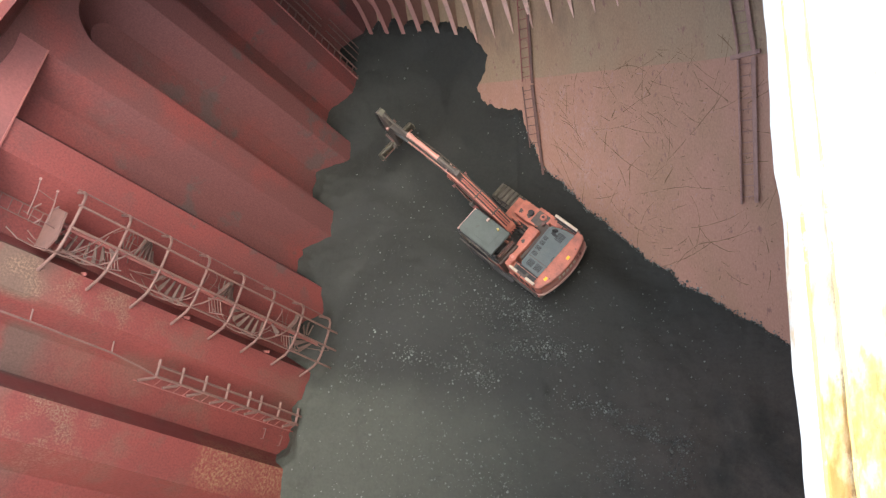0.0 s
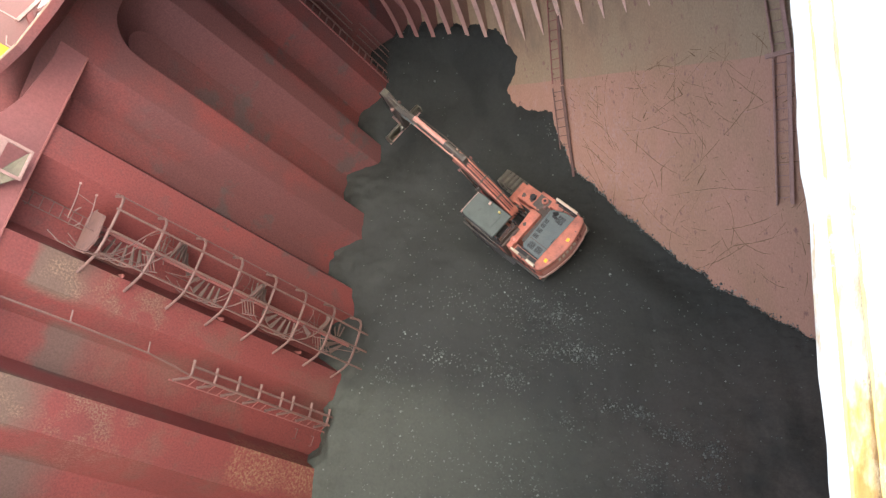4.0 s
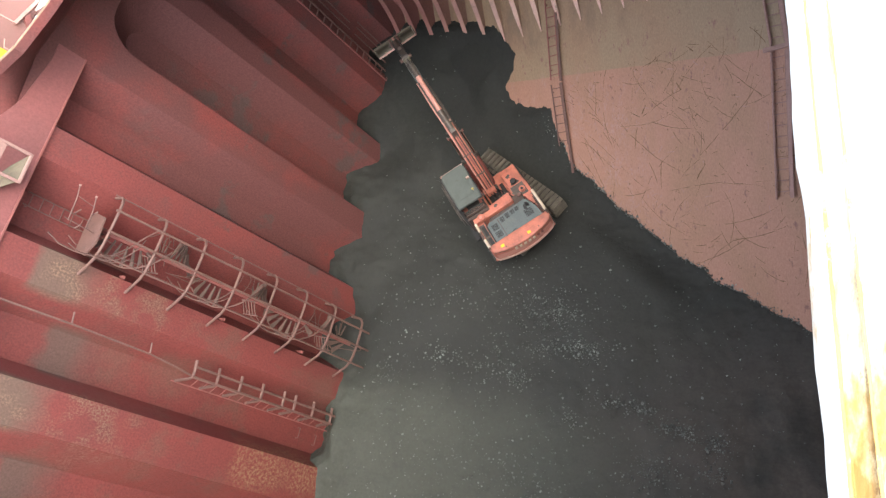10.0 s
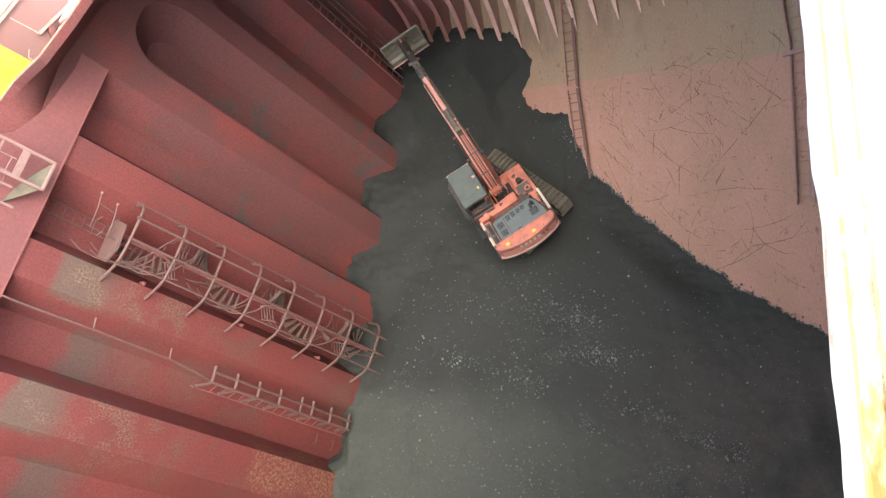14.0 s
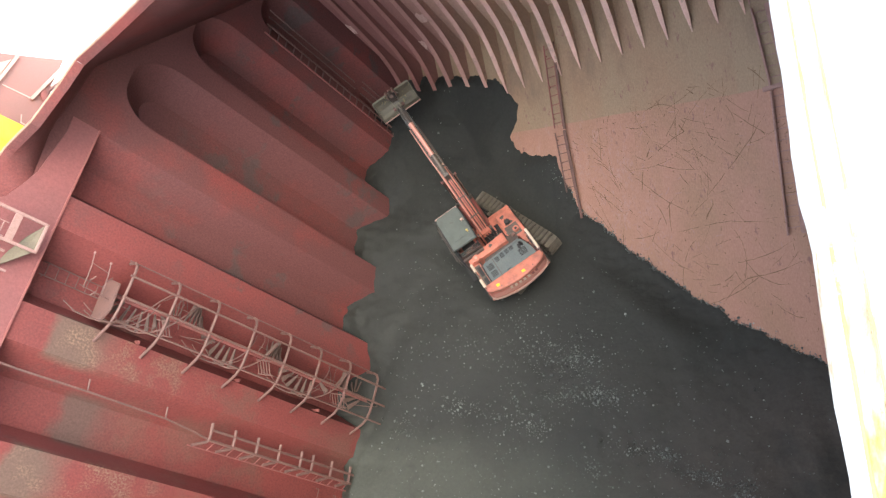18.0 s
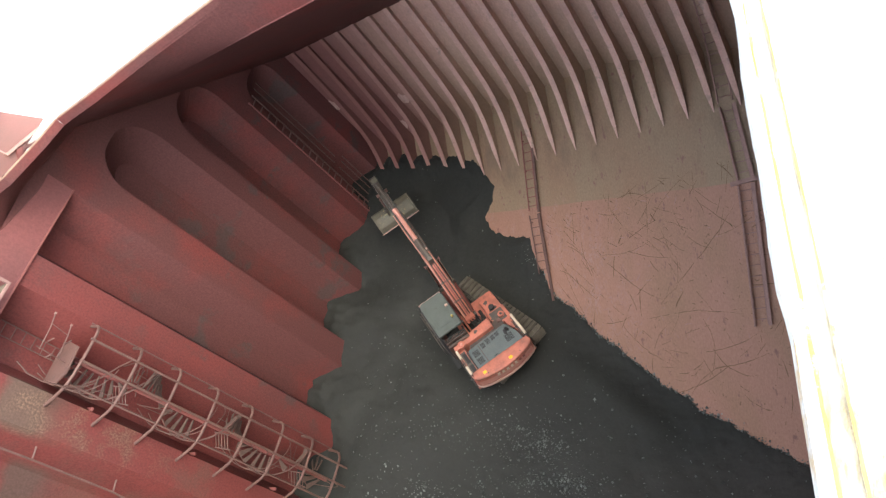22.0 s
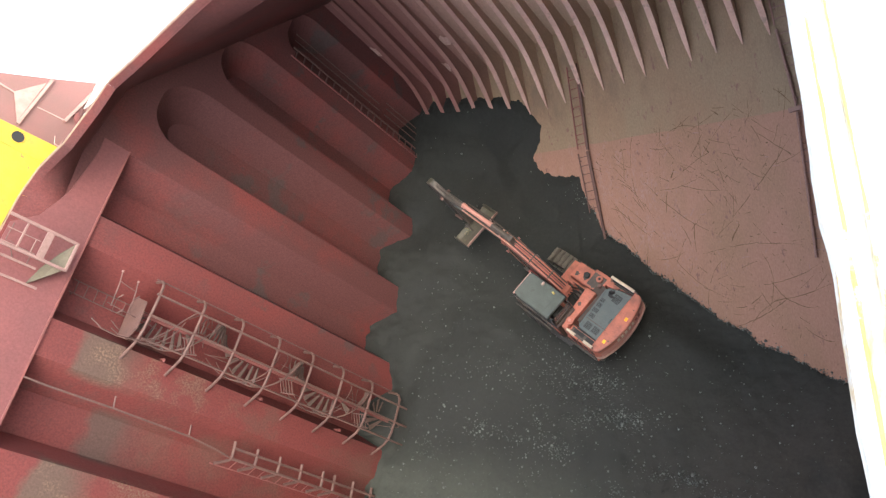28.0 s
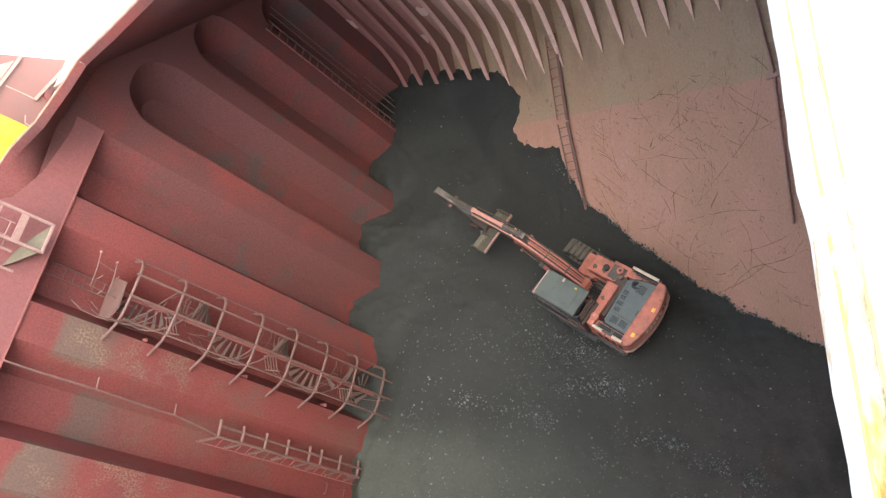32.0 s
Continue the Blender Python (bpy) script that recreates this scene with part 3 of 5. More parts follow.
for x0, w0, z_ in ((19.528, 0.012, 15.952), (19.668, 0.007, 15.99)):      # yellow edge strips along the channel; the first paints its shadow line
    bm = bmesh.new()
    rows_ = []
    for i in range(240):
        y = -10.2 + i * 0.09
        w_ = w0 * (1.0 + 0.8 * noise.noise(Vector((y * 5, 3, x0))))
        xm = x0 - 0.088 * y + 0.004 * noise.noise(Vector((y * 9, 1, x0)))
        rows_.append([bm.verts.new((xm - w_, y, z_)), bm.verts.new((xm + w_, y, z_)), bm.verts.new((xm + w_, y, z_ - 0.08)), bm.verts.new((xm - w_, y, z_ - 0.08))])
    for a, b in zip(rows_, rows_[1:]):
        for j in range(4):
            bm.faces.new((a[j], a[(j + 1) % 4], b[(j + 1) % 4], b[j]))
    part("rusty_seam", bm, RUST, near)
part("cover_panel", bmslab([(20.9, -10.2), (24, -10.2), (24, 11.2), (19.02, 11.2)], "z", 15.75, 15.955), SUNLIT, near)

# ---- outside ----
tagged(part("ground", bmbox((3000, 3000, 1), (0, 0, -12.5)), QUAY), "pale hazy quay and water round the ship", "ground", kind="structure")

# ---- coal ----
NX, NY = 300, 380
xs = [-1.0 + 25.0 * i / NX for i in range(NX + 1)]
ys = [-13.5 + 34.5 * j / NY for j in range(NY + 1)]
verts = [(x, y, coal_z(x, y)) for x in xs for y in ys]
faces = [(i * (NY + 1) + j, (i + 1) * (NY + 1) + j, (i + 1) * (NY + 1) + j + 1, i * (NY + 1) + j + 1) for i in range(NX) for j in range(NY)]
me = bpy.data.meshes.new("coal")
me.from_pydata(verts, [], faces)
me.polygons.foreach_set("use_smooth", [True] * len(faces))
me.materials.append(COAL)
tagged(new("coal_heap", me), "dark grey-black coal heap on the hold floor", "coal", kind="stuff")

rng = random.Random(4)
verts, faces = [], []
ICO = [(0, 0, 1), (0.9, 0, 0.1), (0.2, 0.9, -0.1), (-0.8, 0.3, 0.1), (-0.2, -0.9, 0), (0, 0, -0.8)]
ICF = [(0, 1, 2), (0, 2, 3), (0, 3, 4), (0, 4, 1), (5, 2, 1), (5, 3, 2), (5, 4, 3), (5, 1, 4)]
CLUSTERS = [(6.9, 7.8, 1.27, 0.75, 190), (8.1, 7.5, 0.82, 0.58, 190), (8.8, 6.4, 0.74, 0.26, 170), (7.7, 6.2, 0.62, 0.2, 90), (5.9, 5.5, 0.99, 0.64, 130), (6.7, 5.1, 0.36, 0.25, 80), (3.9, 5.5, 0.76, 0.37, 70), (1.9, 4.6, 0.63, 0.53, 60),
            (10.8, 4.7, 0.36, 0.19, 80), (9.9, 4.8, 0.76, 0.3, 70), (11.8, 4.2, 0.72, 0.2, 130), (13.0, 3.9, 0.41, 0.37, 120), (11.2, 2.8, 0.66, 0.56, 150), (8.5, 4.0, 0.59, 0.33, 60), (4.5, 7.8, 0.9, 0.62, 60), (12.9, 3.1, 0.41, 0.37, 90),
            (7.4, 1.8, 1.18, 0.51, 80), (5.6, 9.1, 0.89, 0.47, 40), (7.3, 14.6, 0.5, 0.4, 30), (8, 6, 5, 5, 420), (2.5, 9, 1.6, 7, 200), (5, 2, 4, 2.4, 460), (12, 6, 3, 4, 160)]
for cx, cy, sx, sy, count in CLUSTERS:
    for _ in range(int(count * 1.7)):
        x, y = rng.gauss(cx, sx * 0.6 * rng.choice((0.8, 1.6))), rng.gauss(cy, sy * 0.6 * rng.choice((0.8, 1.6)))
        if x < 0.3 or x > 18.8 or y < -6 or hopper_z(x, y) > coal_z(x, y) - 0.05:
            continue
        r = min(0.02 * math.exp(rng.gauss(0.1, 0.5)), 0.065)
        base_i = len(verts)
        q = Euler((rng.uniform(0, 6), rng.uniform(0, 6), rng.uniform(0, 6))).to_matrix()
        c = Vector((x, y, coal_z(x, y) + r * 0.35))
        for p in ICO:
            verts.append(tuple(c + q @ Vector(p) * r * rng.uniform(0.7, 1.3)))
        faces += [tuple(base_i + k for k in f) for f in ICF]
for _ in range(900):        # crumbs along the foot of the hopper plate
    x = rng.uniform(7.4, 17.5)
    lo_y, hi_y = 4.0, 17.0
    for _k in range(14):
        mid_y = (lo_y + hi_y) / 2
        if hopper_z(x, mid_y) < coal_z(x, mid_y):
            lo_y = mid_y
        else:
            hi_y = mid_y
    y = lo_y + abs(rng.gauss(0, 0.09)) - 0.05
    r = 0.02 * math.exp(rng.gauss(0.1, 0.5))
    base_i = len(verts)
    q = Euler((rng.uniform(0, 6), rng.uniform(0, 6), rng.uniform(0, 6))).to_matrix()
    c = Vector((x, y, max(hopper_z(x, y), coal_z(x, y)) + r * 0.4))
    for pt in ICO:
        verts.append(tuple(c + q @ Vector(pt) * r * rng.uniform(0.7, 1.3)))
    faces += [tuple(base_i + k for k in f) for f in ICF]
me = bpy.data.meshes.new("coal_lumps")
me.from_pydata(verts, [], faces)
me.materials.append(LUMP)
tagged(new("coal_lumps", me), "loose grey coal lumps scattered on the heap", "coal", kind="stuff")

# ---- ladders and fittings on the bulkhead ----
def ladder(parent, p0, p1, width, across, pitch, r=0.022, rung_r=0.013, mat=STEEL):
    """Two rails from p0 to p1 with rungs; across: the unit way between the rails."""
    p0, p1, a = Vector(p0), Vector(p1), Vector(across) * width / 2
    part("rail", bmtube([p0 - a, p1 - a], r), mat, parent)
    part("rail", bmtube([p0 + a, p1 + a], r), mat, parent)
    n = int((p1 - p0).length / pitch)
    for i in range(n):
        c = p0 + (p1 - p0) * ((i + 0.5) / n)
        part("rung", bmtube([c - a, c + a], rung_r, 6), mat, parent)


# the tall cage round the winding stair
cage = thing("ladder_cage", "pink-painted steel guard cage round a winding hold stair", "guard cage")
HOOPS = [11.85, 10.4, 8.95, 7.45, 5.95, 4.5, 3.0, 1.5]
PLAN = [(0.0, 4.1), (0.35, 4.32), (0.62, 4.5), (0.76, 4.68), (0.84, 4.95), (0.86, 5.4), (0.85, 5.85), (0.8, 6.25), (0.68, 6.42), (0.5, 6.5), (0.0, 6.58)]
for z in HOOPS:
    part("hoop", bmtube([(x, y, z - 0.1 * (0.86 - x) - 0.06 * (y - 5.3)) for x, y in PLAN], 0.045), STEEL, cage)
for x, y, r, foot in ((0.76, 4.68, 0.034, 0.35), (0.87, 5.35, 0.038, -0.05), (0.86, 6.0, 0.038, 0.1), (0.45, 6.52, 0.024, 0.6)):
    part("upright", bmtube([(x, y, 11.9 if y > 4.7 else 11.8), (x, y, foot)], r), STEEL, cage)

stair = thing("winding_stair", "rusty steel winding stair with bent treads inside the guard cage", "stair")
STAIR_Y = 5.5
part("post", bmtube([(0.02, STAIR_Y, 11.7), (0.02, STAIR_Y, 0.7)], 0.055), DARKSTEEL, stair)
srng = random.Random(8)


def on_helix(z, radius, lift=0.0, turn=0.0):
    """A place on the spiral at the height z, one turn in 3.35 m."""
    a = -math.pi / 2 + (10.8 - z) * math.pi / 1.67 + turn
    return Vector((0.02 + radius * math.cos(a), STAIR_Y + radius * math.sin(a), z + lift))


for k in range(55):
    z = 11.6 - k * 0.19
    if math.cos(-math.pi / 2 + (10.8 - z) * math.pi / 1.67) > 0.86 or k in (23, 24, 41):        # missing treads
        continue
    bm = bmesh.new()
    tilt = srng.uniform(-0.06, 0.06)
    ring = [on_helix(z, 0.1, 0, -0.3), on_helix(z, 0.72, tilt, -0.15), on_helix(z, 0.72, tilt, 0.15), on_helix(z, 0.1, 0, 0.3)]
    top = [bm.verts.new(p) for p in ring]
    low = [bm.verts.new(p - Vector((0, 0, 0.035))) for p in ring]
    bm.faces.new(top)
    bm.faces.new(low[::-1])
    for i in range(4):
        bm.faces.new((top[i], low[i], low[(i + 1) % 4], top[(i + 1) % 4]))
    part("tread", bm, TREAD, stair)
    if k % 3 == 0:
        part("baluster", bmtube([on_helix(z, 0.73, -0.05), on_helix(z, 0.76, 0.85)], 0.013, 6), STEEL, stair)
for top, foot in ((11.4, 9.9), (9.8, 8.3), (8.1, 6.3), (5.9, 5.2), (4.9, 2.9), (2.3, 1.4)):
    line = [top + (foot - top) * j / 12 for j in range(13)]
    part("stringer", bmtube([on_helix(z, 0.74, -0.06) for z in line], 0.028, 6), STAIRSTEEL, stair)
    part("handrail", bmtube([on_helix(z, 0.77, 0.85 - 0.25 * math.sin(math.pi * j / 12)) for j, z in enumerate(line)], 0.016, 6), STEEL, stair)
    part("mid_rail", bmtube([on_helix(z, 0.77, 0.45) for z in line[:9]], 0.013, 6), STEEL, stair)
for z, y in ((10.25, 5.0), (6.4, 5.05), (2.85, 4.95)):          # slatted barriers
    for j in range(5):
        part("barrier_bar", bmtube([(0.28 + 0.09 * j, y - 0.16, z - 0.05 * j), (0.28 + 0.09 * j, y + 0.26, z + 0.22 - 0.05 * j)], 0.016, 6), STEEL, stair)
    for dy, dz in ((-0.16, 0.0), (0.26, 0.22)):
        part("barrier_rail", bmtube([(0.22, y + dy, z + dz), (0.7, y + dy, z + dz - 0.25)], 0.02, 6), STEEL, stair)
for z in (9.75, 6.0, 1.75):             # what is left of the landings: a few bent plates
    for j, (turn, r1) in enumerate(((0.2, 0.55), (0.62, 0.62), (1.05, 0.5))):
        bm = bmesh.new()
        ring = [Vector((0.05 + r * math.cos(1.0 + turn + d), STAIR_Y + 0.05 + r * math.sin(1.0 + turn + d), z + 0.05 * j + lift)) for r, d, lift in ((0.12, -0.2, 0), (r1, -0.17, 0.06), (r1, 0.17, -0.04), (0.12, 0.2, 0))]
        top = [bm.verts.new(p) for p in ring]
        low_ = [bm.verts.new(p - Vector((0, 0, 0.03))) for p in ring]
        bm.faces.new(top)
        bm.faces.new(low_[::-1])
        for i in range(4):
            bm.faces.new((top[i], low_[i], low_[(i + 1) % 4], top[(i + 1) % 4]))
        part("landing_plate", bm, TREAD, stair)
for z in (10.6, 6.9, 3.3):
    part("bracket", bmbox((0.4, 0.1, 0.07), (-0.15, 4.5, z), (0, 0, 0), 0.01), DARKSTEEL, stair)
    part("loose_rail", bmtube([(0.45 + 0.25 * math.sin(math.pi * j / 8), STAIR_Y - 0.45 + 0.05 * j, z - 1.1 - 0.14 * j - 0.5 * math.sin(math.pi * j / 8)) for j in range(9)], 0.012, 6), STEEL, stair)
    part("loose_rail", bmtube([(0.45 + 0.2 * math.sin(math.pi * j / 8), STAIR_Y - 0.1 - 0.03 * j, z - 1.0 - 0.13 * j - 0.4 * math.sin(math.pi * j / 8)) for j in range(9)], 0.012, 6), STEEL, stair)
# top landing plate, bent railing and hoses
land = thing("stair_landing", "dusty bent steel landing plate at the head of the stair", "platform")
part("plate", bmslab([(-0.45, 4.75), (0.2, 4.6), (0.62, 4.95), (0.55, 5.75), (-0.1, 5.95), (-0.45, 5.8)], "z", 11.95, 12.0), STEEL, land)
for y0, y1, z in ((5.3, 6.35, 12.78), (5.3, 6.25, 12.25)):
    part("stanchion", bmtube([(0.3, y0, z), (0.3, y1 - 0.4, z + 0.02), (0.3, y1, z + 0.08)], 0.018, 6), STEEL, land)
    part("knob", bmbox((0.06, 0.06, 0.06), (0.3, y1, z + 0.08), (0, 0, 20), 0.015), FRAMEPINK, land)
part("guard_bar", bmtube([(0.3, 6.05, 12.8), (0.3, 5.95, 12.25)], 0.012, 6), STEEL, land)
part("guard_bar", bmtube([(0.3, 5.35, 12.9), (0.3, 5.3, 12.4), (0.3, 5.2, 11.3)], 0.016, 6), STAIRSTEEL, land)
for y, z in ((5.6, 12.65), (5.75, 12.2), (5.2, 12.5)):
    part("clip", bmtube([(0.2, y, z), (0.34, y + 0.12, z - 0.06)], 0.022, 6), STAIRSTEEL, land)
part("hose", bmtube([(0.8, 4.66, 13.3), (0.8, 4.5, 12.95), (0.8, 4.47, 12.5), (0.82, 4.55, 12.0), (0.84, 4.75, 11.55), (0.84, 5.15, 11.15), (0.82, 5.65, 10.8), (0.8, 6.0, 10.5)], 0.022, 6), STEEL, land)
part("hose", bmtube([(0.75, 4.62, 12.7), (0.78, 4.5, 12.4), (0.8, 4.55, 11.95), (0.82, 4.72, 11.5), (0.82, 5.0, 11.2)], 0.018, 6), STEEL, land)

top_lad = thing("bulkhead_ladder", "thin rusty rung ladder from the stair up to the hatch", "ladder", "bulkhead ladders")
ladder(top_lad, (-0.92, 5.66, 11.2), (-0.92, 5.72, 13.6), 0.38, (0, 1, 0), 0.3, 0.018, 0.014, STAIRSTEEL)
for z in (12.2, 13.5):
    part("foot", bmtube([(-1.03, 5.5, z), (-0.92, 5.5, z)], 0.016, 6), STAIRSTEEL, top_lad)

# the lower guarded ladder and the pipe that runs down to it
low = thing("guarded_ladder", "pink steel ladder with angled guard brackets in a recess", "ladder", "bulkhead ladders")
for y in (2.42, 2.74):
    part("rail", bmtube([(0.1, y, 7.4), (0.1, y - 0.06, 0.55)], 0.044), STEEL, low)
part("inner_rail", bmtube([(-0.15, 2.14, 7.9), (-0.15, 2.1, 0.9)], 0.02), DARKSTEEL, low)
for z in (7.35, 6.44, 5.5, 4.55, 3.55, 3.0, 2.07, 1.12):
    part("bracket", bmtube([(0.1, 2.95, z + 0.05), (0.1, 2.7, z + 0.02), (0.1, 2.42, z), (0.06, 2.34, z + 0.08), (0.0, 2.15, z + 0.5)], 0.05), STEEL, low)
for i in range(17):
    z = 7.1 - i * 0.38
    part("rung", bmtube([(0.08, 2.42, z), (-0.15, 2.12, z + 0.1)], 0.013, 6), DARKSTEEL, low)
pipe = thing("vent_pipe", "thin rusty pink pipe clipped along the recess", "pipe")
part("pipe", bmtube([(0.08, 2.79, 14.0), (0.08, 2.76, 13.4), (0.08, 2.74, 11.5), (0.08, 2.66, 9.0), (0.08, 2.54, 8.0), (0.08, 2.44, 7.4)], 0.03), STEEL, pipe)
for y, z in ((2.74, 11.5), (2.66, 9.0)):
    part("clip", bmtube([(0.08, y, z), (0.06, y + 0.34, z + 0.05)], 0.026, 6), STEEL, pipe)

# ladder in the corner recess
cl = thing("corner_ladder", "red rung ladder with pale guard rails in the corner recess", "ladder", "bulkhead ladders")
for i in range(20):
    z = 10.1 - i * 0.39
    part("rung", bmtube([(0.08, 16.8, z), (0.04, 17.2, z)], 0.03, 6), STAIRSTEEL, cl)
part("rail", bmtube([(0.06, 16.8, 10.3), (0.06, 16.82, 2.6)], 0.03), DARKSTEEL, cl)
part("rail", bmtube([(0.04, 17.2, 10.3), (0.04, 17.2, 2.6)], 0.03), STEEL, cl)
for y, a, b in ((17.6, 10.3, 5.6), (17.88, 10.35, 5.7), (17.62, 5.3, 2.4), (17.95, 5.3, 2.4), (18.2, 5.35, 2.4)):
    part("guard_rail", bmtube([(-0.05, y, a), (-0.05, y + 0.02, b)], 0.024), STEEL, cl)

# access ladder with its frame hanging below the hatch end
acc = thing("access_frame", "pale steel access frame with cross bars hung at the hatch end", "access frame")
for y in (5.61, 6.41):
    part("stile", bmbox((0.09, 0.075, 1.75), (0.55, y, 15.25), (0, 0, 0), 0.012), FRAMEPINK, acc)
part("foot_bar", bmbox((0.09, 0.86, 0.075), (0.55, 6.01, 14.35), (0, 0, 0), 0.02), FRAMEPINK, acc)
part("cross_plate", bmbox((0.05, 0.74, 0.19), (0.55, 6.01, 15.06), (0, 0, 0), 0.008), FRAMEPINK, acc)
part("cross_bar", bmbox((0.05, 0.74, 0.05), (0.55, 6.01, 15.65), (0, 0, 0), 0.008), FRAMEPINK, acc)
part("inner_bar", bmtube([(0.42, 5.66, 15.28), (0.42, 6.08, 15.28)], 0.018, 6), FRAMEPINK, acc)
for y in (5.72, 6.1):
    part("inner_bar", bmtube([(0.4, y, 15.16), (0.4, y, 16.02)], 0.015, 6), FRAMEPINK, acc)
part("hook_bar", bmtube([(0.3, 6.3, 15.9), (0.3, 5.8, 15.9), (0.3, 5.8, 15.7)], 0.014, 6), STEEL, acc)
bm = bmesh.new()
ring = [bm.verts.new(p) for p in ((0.5, 5.66, 14.33), (0.5, 6.38, 14.38), (0.28, 6.0, 14.6), (0.02, 5.5, 14.8), (0.02, 4.98, 14.96), (0.25, 5.25, 14.7))]
bm.faces.new(ring)
part("gusset", bm, DUSTY, acc, "dusty greenish gusset plate").modifiers.new("thick", "SOLIDIFY").thickness = 0.02
for y, z1 in ((5.4, 14.95), (4.93, 14.72)):
    part("lower_bar", bmbox((0.06, 0.06, 16.0 - z1), (0.3, y, (16.0 + z1) / 2), (0, 0, 0), 0.008), FRAMEPINK, acc)
part("lower_brace", bmtube([(0.3, 5.4, 15.2), (0.45, 5.62, 15.25)], 0.015, 6), STEEL, acc)
part("lower_brace", bmtube([(0.3, 5.4, 15.55), (0.45, 5.62, 15.75)], 0.015, 6), STEEL, acc)

# ladders on the hopper plate
def on_hopper(x, y, up=0.0):
    return Vector((x, y, hopper_z(x, y))) + Vector((-0.066, -0.57, 0.819)) * up


for runs, joint, bright in ((((7.98, 18.6, 7.75, 16.04), (7.73, 15.9, 7.73, 14.0)), None, False), (((15.42, 17.3, 15.56, 15.34), (15.54, 15.14, 15.27, 11.5)), 15.24, True)):
    lad = thing("hopper_ladder", "red steel rung ladder welded on the hopper plate", "ladder", "hopper ladders")
    for k, (xa, ya, xb, yb) in enumerate(runs):
        paint = FRAMEPINK if bright else STEEL if k else DARKSTEEL
        ladder(lad, on_hopper(xa, ya, 0.16), on_hopper(xb, yb, 0.16), 0.4 if bright else 0.36, (1, 0, 0), 0.33, 0.034 if bright else 0.026, 0.016, paint)
        yc = yb - (0.05 if bright else 0.9 if k else 0.1)
        xc = xa + (xb - xa) * (yc - ya) / (yb - ya) + 0.22
        side = FRAMEPINK if bright else STEEL
        if bright:              # a standing side plate on the outer side, with a narrow lip
            ya_, yb_ = ya, yb - 0.05
            part("outer_plate", sheet([on_hopper(xa - 0.22, ya_, 0.005), on_hopper(xb - 0.22, yb_, 0.005), on_hopper(xb - 0.22, yb_, 0.15), on_hopper(xa - 0.22, ya_, 0.15)], 0.015), FRAMEPINK, lad)
            part("outer_lip", sheet([on_hopper(xa - 0.25, ya_, 0.15), on_hopper(xb - 0.25, yb_, 0.15), on_hopper(xb - 0.21, yb_, 0.15), on_hopper(xa - 0.21, ya_, 0.15)], 0.012), FRAMEPINK, lad)
        part("side_plate", sheet([on_hopper(xa + 0.22, ya, 0.005), on_hopper(xc, yc, 0.005), on_hopper(xc, yc, 0.2), on_hopper(xa + 0.22, ya, 0.2)], 0.015), side, lad)
        part("side_flange", sheet([on_hopper(xa + 0.22, ya, 0.2), on_hopper(xc, yc, 0.2), on_hopper(xc + 0.09, yc, 0.2), on_hopper(xa + 0.31, ya, 0.2)], 0.012), side, lad)
        for f in (0.12, 0.5, 0.88):         # feet that hold the rails off the plate
            xf, yf = xa + (xb - xa) * f, ya + (yb - ya) * f
            part("foot", bmtube([on_hopper(xf - 0.2, yf, 0.0), on_hopper(xf - 0.2, yf, 0.16)], 0.02, 6), paint, lad)
    if joint:
        part("joint_bar", sheet([on_hopper(15.1, joint - 0.05, 0.17), on_hopper(15.98, joint - 0.05, 0.17), on_hopper(15.98, joint + 0.06, 0.17), on_hopper(15.1, joint + 0.06, 0.17)], -0.165), FRAMEPINK, lad)
# ladder that goes on behind the nearest frames
fr = thing("side_ladder", "rusty rung ladder up the ship's side between frames", "ladder", "hopper ladders")
ladder(fr, (15.41, 17.3, 3.25), (15.6, 18.2, 5.2), 0.44, (1, 0, 0), 0.33, 0.03, 0.018, FRAMEPINK)
ladder(fr, (15.6, 18.2, 5.2), (15.85, 18.55, 8.6), 0.44, (1, 0, 0), 0.33, 0.03, 0.018, FRAMEPINK)

# scars that grabs have scraped in the hopper paint
SCAR = material("dark_scratch", (0.125, 0.074, 0.034), 0.75, second=(0.22, 0.125, 0.065), amount=0.5, scale=5)
SCARL = material("pale_scratch", (0.33, 0.195, 0.16), 0.6)
crng = random.Random(21)
verts_d, faces_d, verts_l, faces_l = [], [], [], []


def scrape(vs, fs, x, y, a, length, w, bend, gap):
    """A scraped line on the plate: uneven width, broken where gap says."""
    n = max(int(length / 0.09), 4)
    prev = None
    skip = 0
    for k in range(n + 1):
        aa = a + bend * (k / n - 0.5) + crng.uniform(-0.12, 0.12)
        x += math.cos(aa) * length / n
        y += math.sin(aa) * length / n
        if skip == 0 and crng.random() < gap:
            skip = crng.randint(1, 4)
        if skip or y > 15.95 or x < 7.6:
            skip = max(skip - 1, 0)
            prev = None
            continue
        ww = w * min(1, 4 * (k + 0.5) / n, 4 * (n - k + 0.5) / n) * crng.uniform(0.5, 1.4)
        b0 = len(vs)
        for s in (-1, 1):
            vs.append(tuple(on_hopper(x - math.sin(aa) * ww * s, y + math.cos(aa) * ww * s, 0.004)))
        if prev is not None:
            fs.append((prev, prev + 1, b0 + 1, b0))
        prev = b0


for i in range(95):          # long swinging scrapes
    x, y = crng.uniform(8.6, 15.6), crng.uniform(8.6, 15.6)
    a = crng.choice((0.1, 0.7, 2.2, 2.5, 1.45)) + crng.uniform(-0.25, 0.25)
    scrape(verts_d, faces_d, x, y, a, crng.uniform(0.9, 4.2), crng.uniform(0.005, 0.01), crng.uniform(-2.6, 2.6) * crng.random() ** 0.6, 0.1)
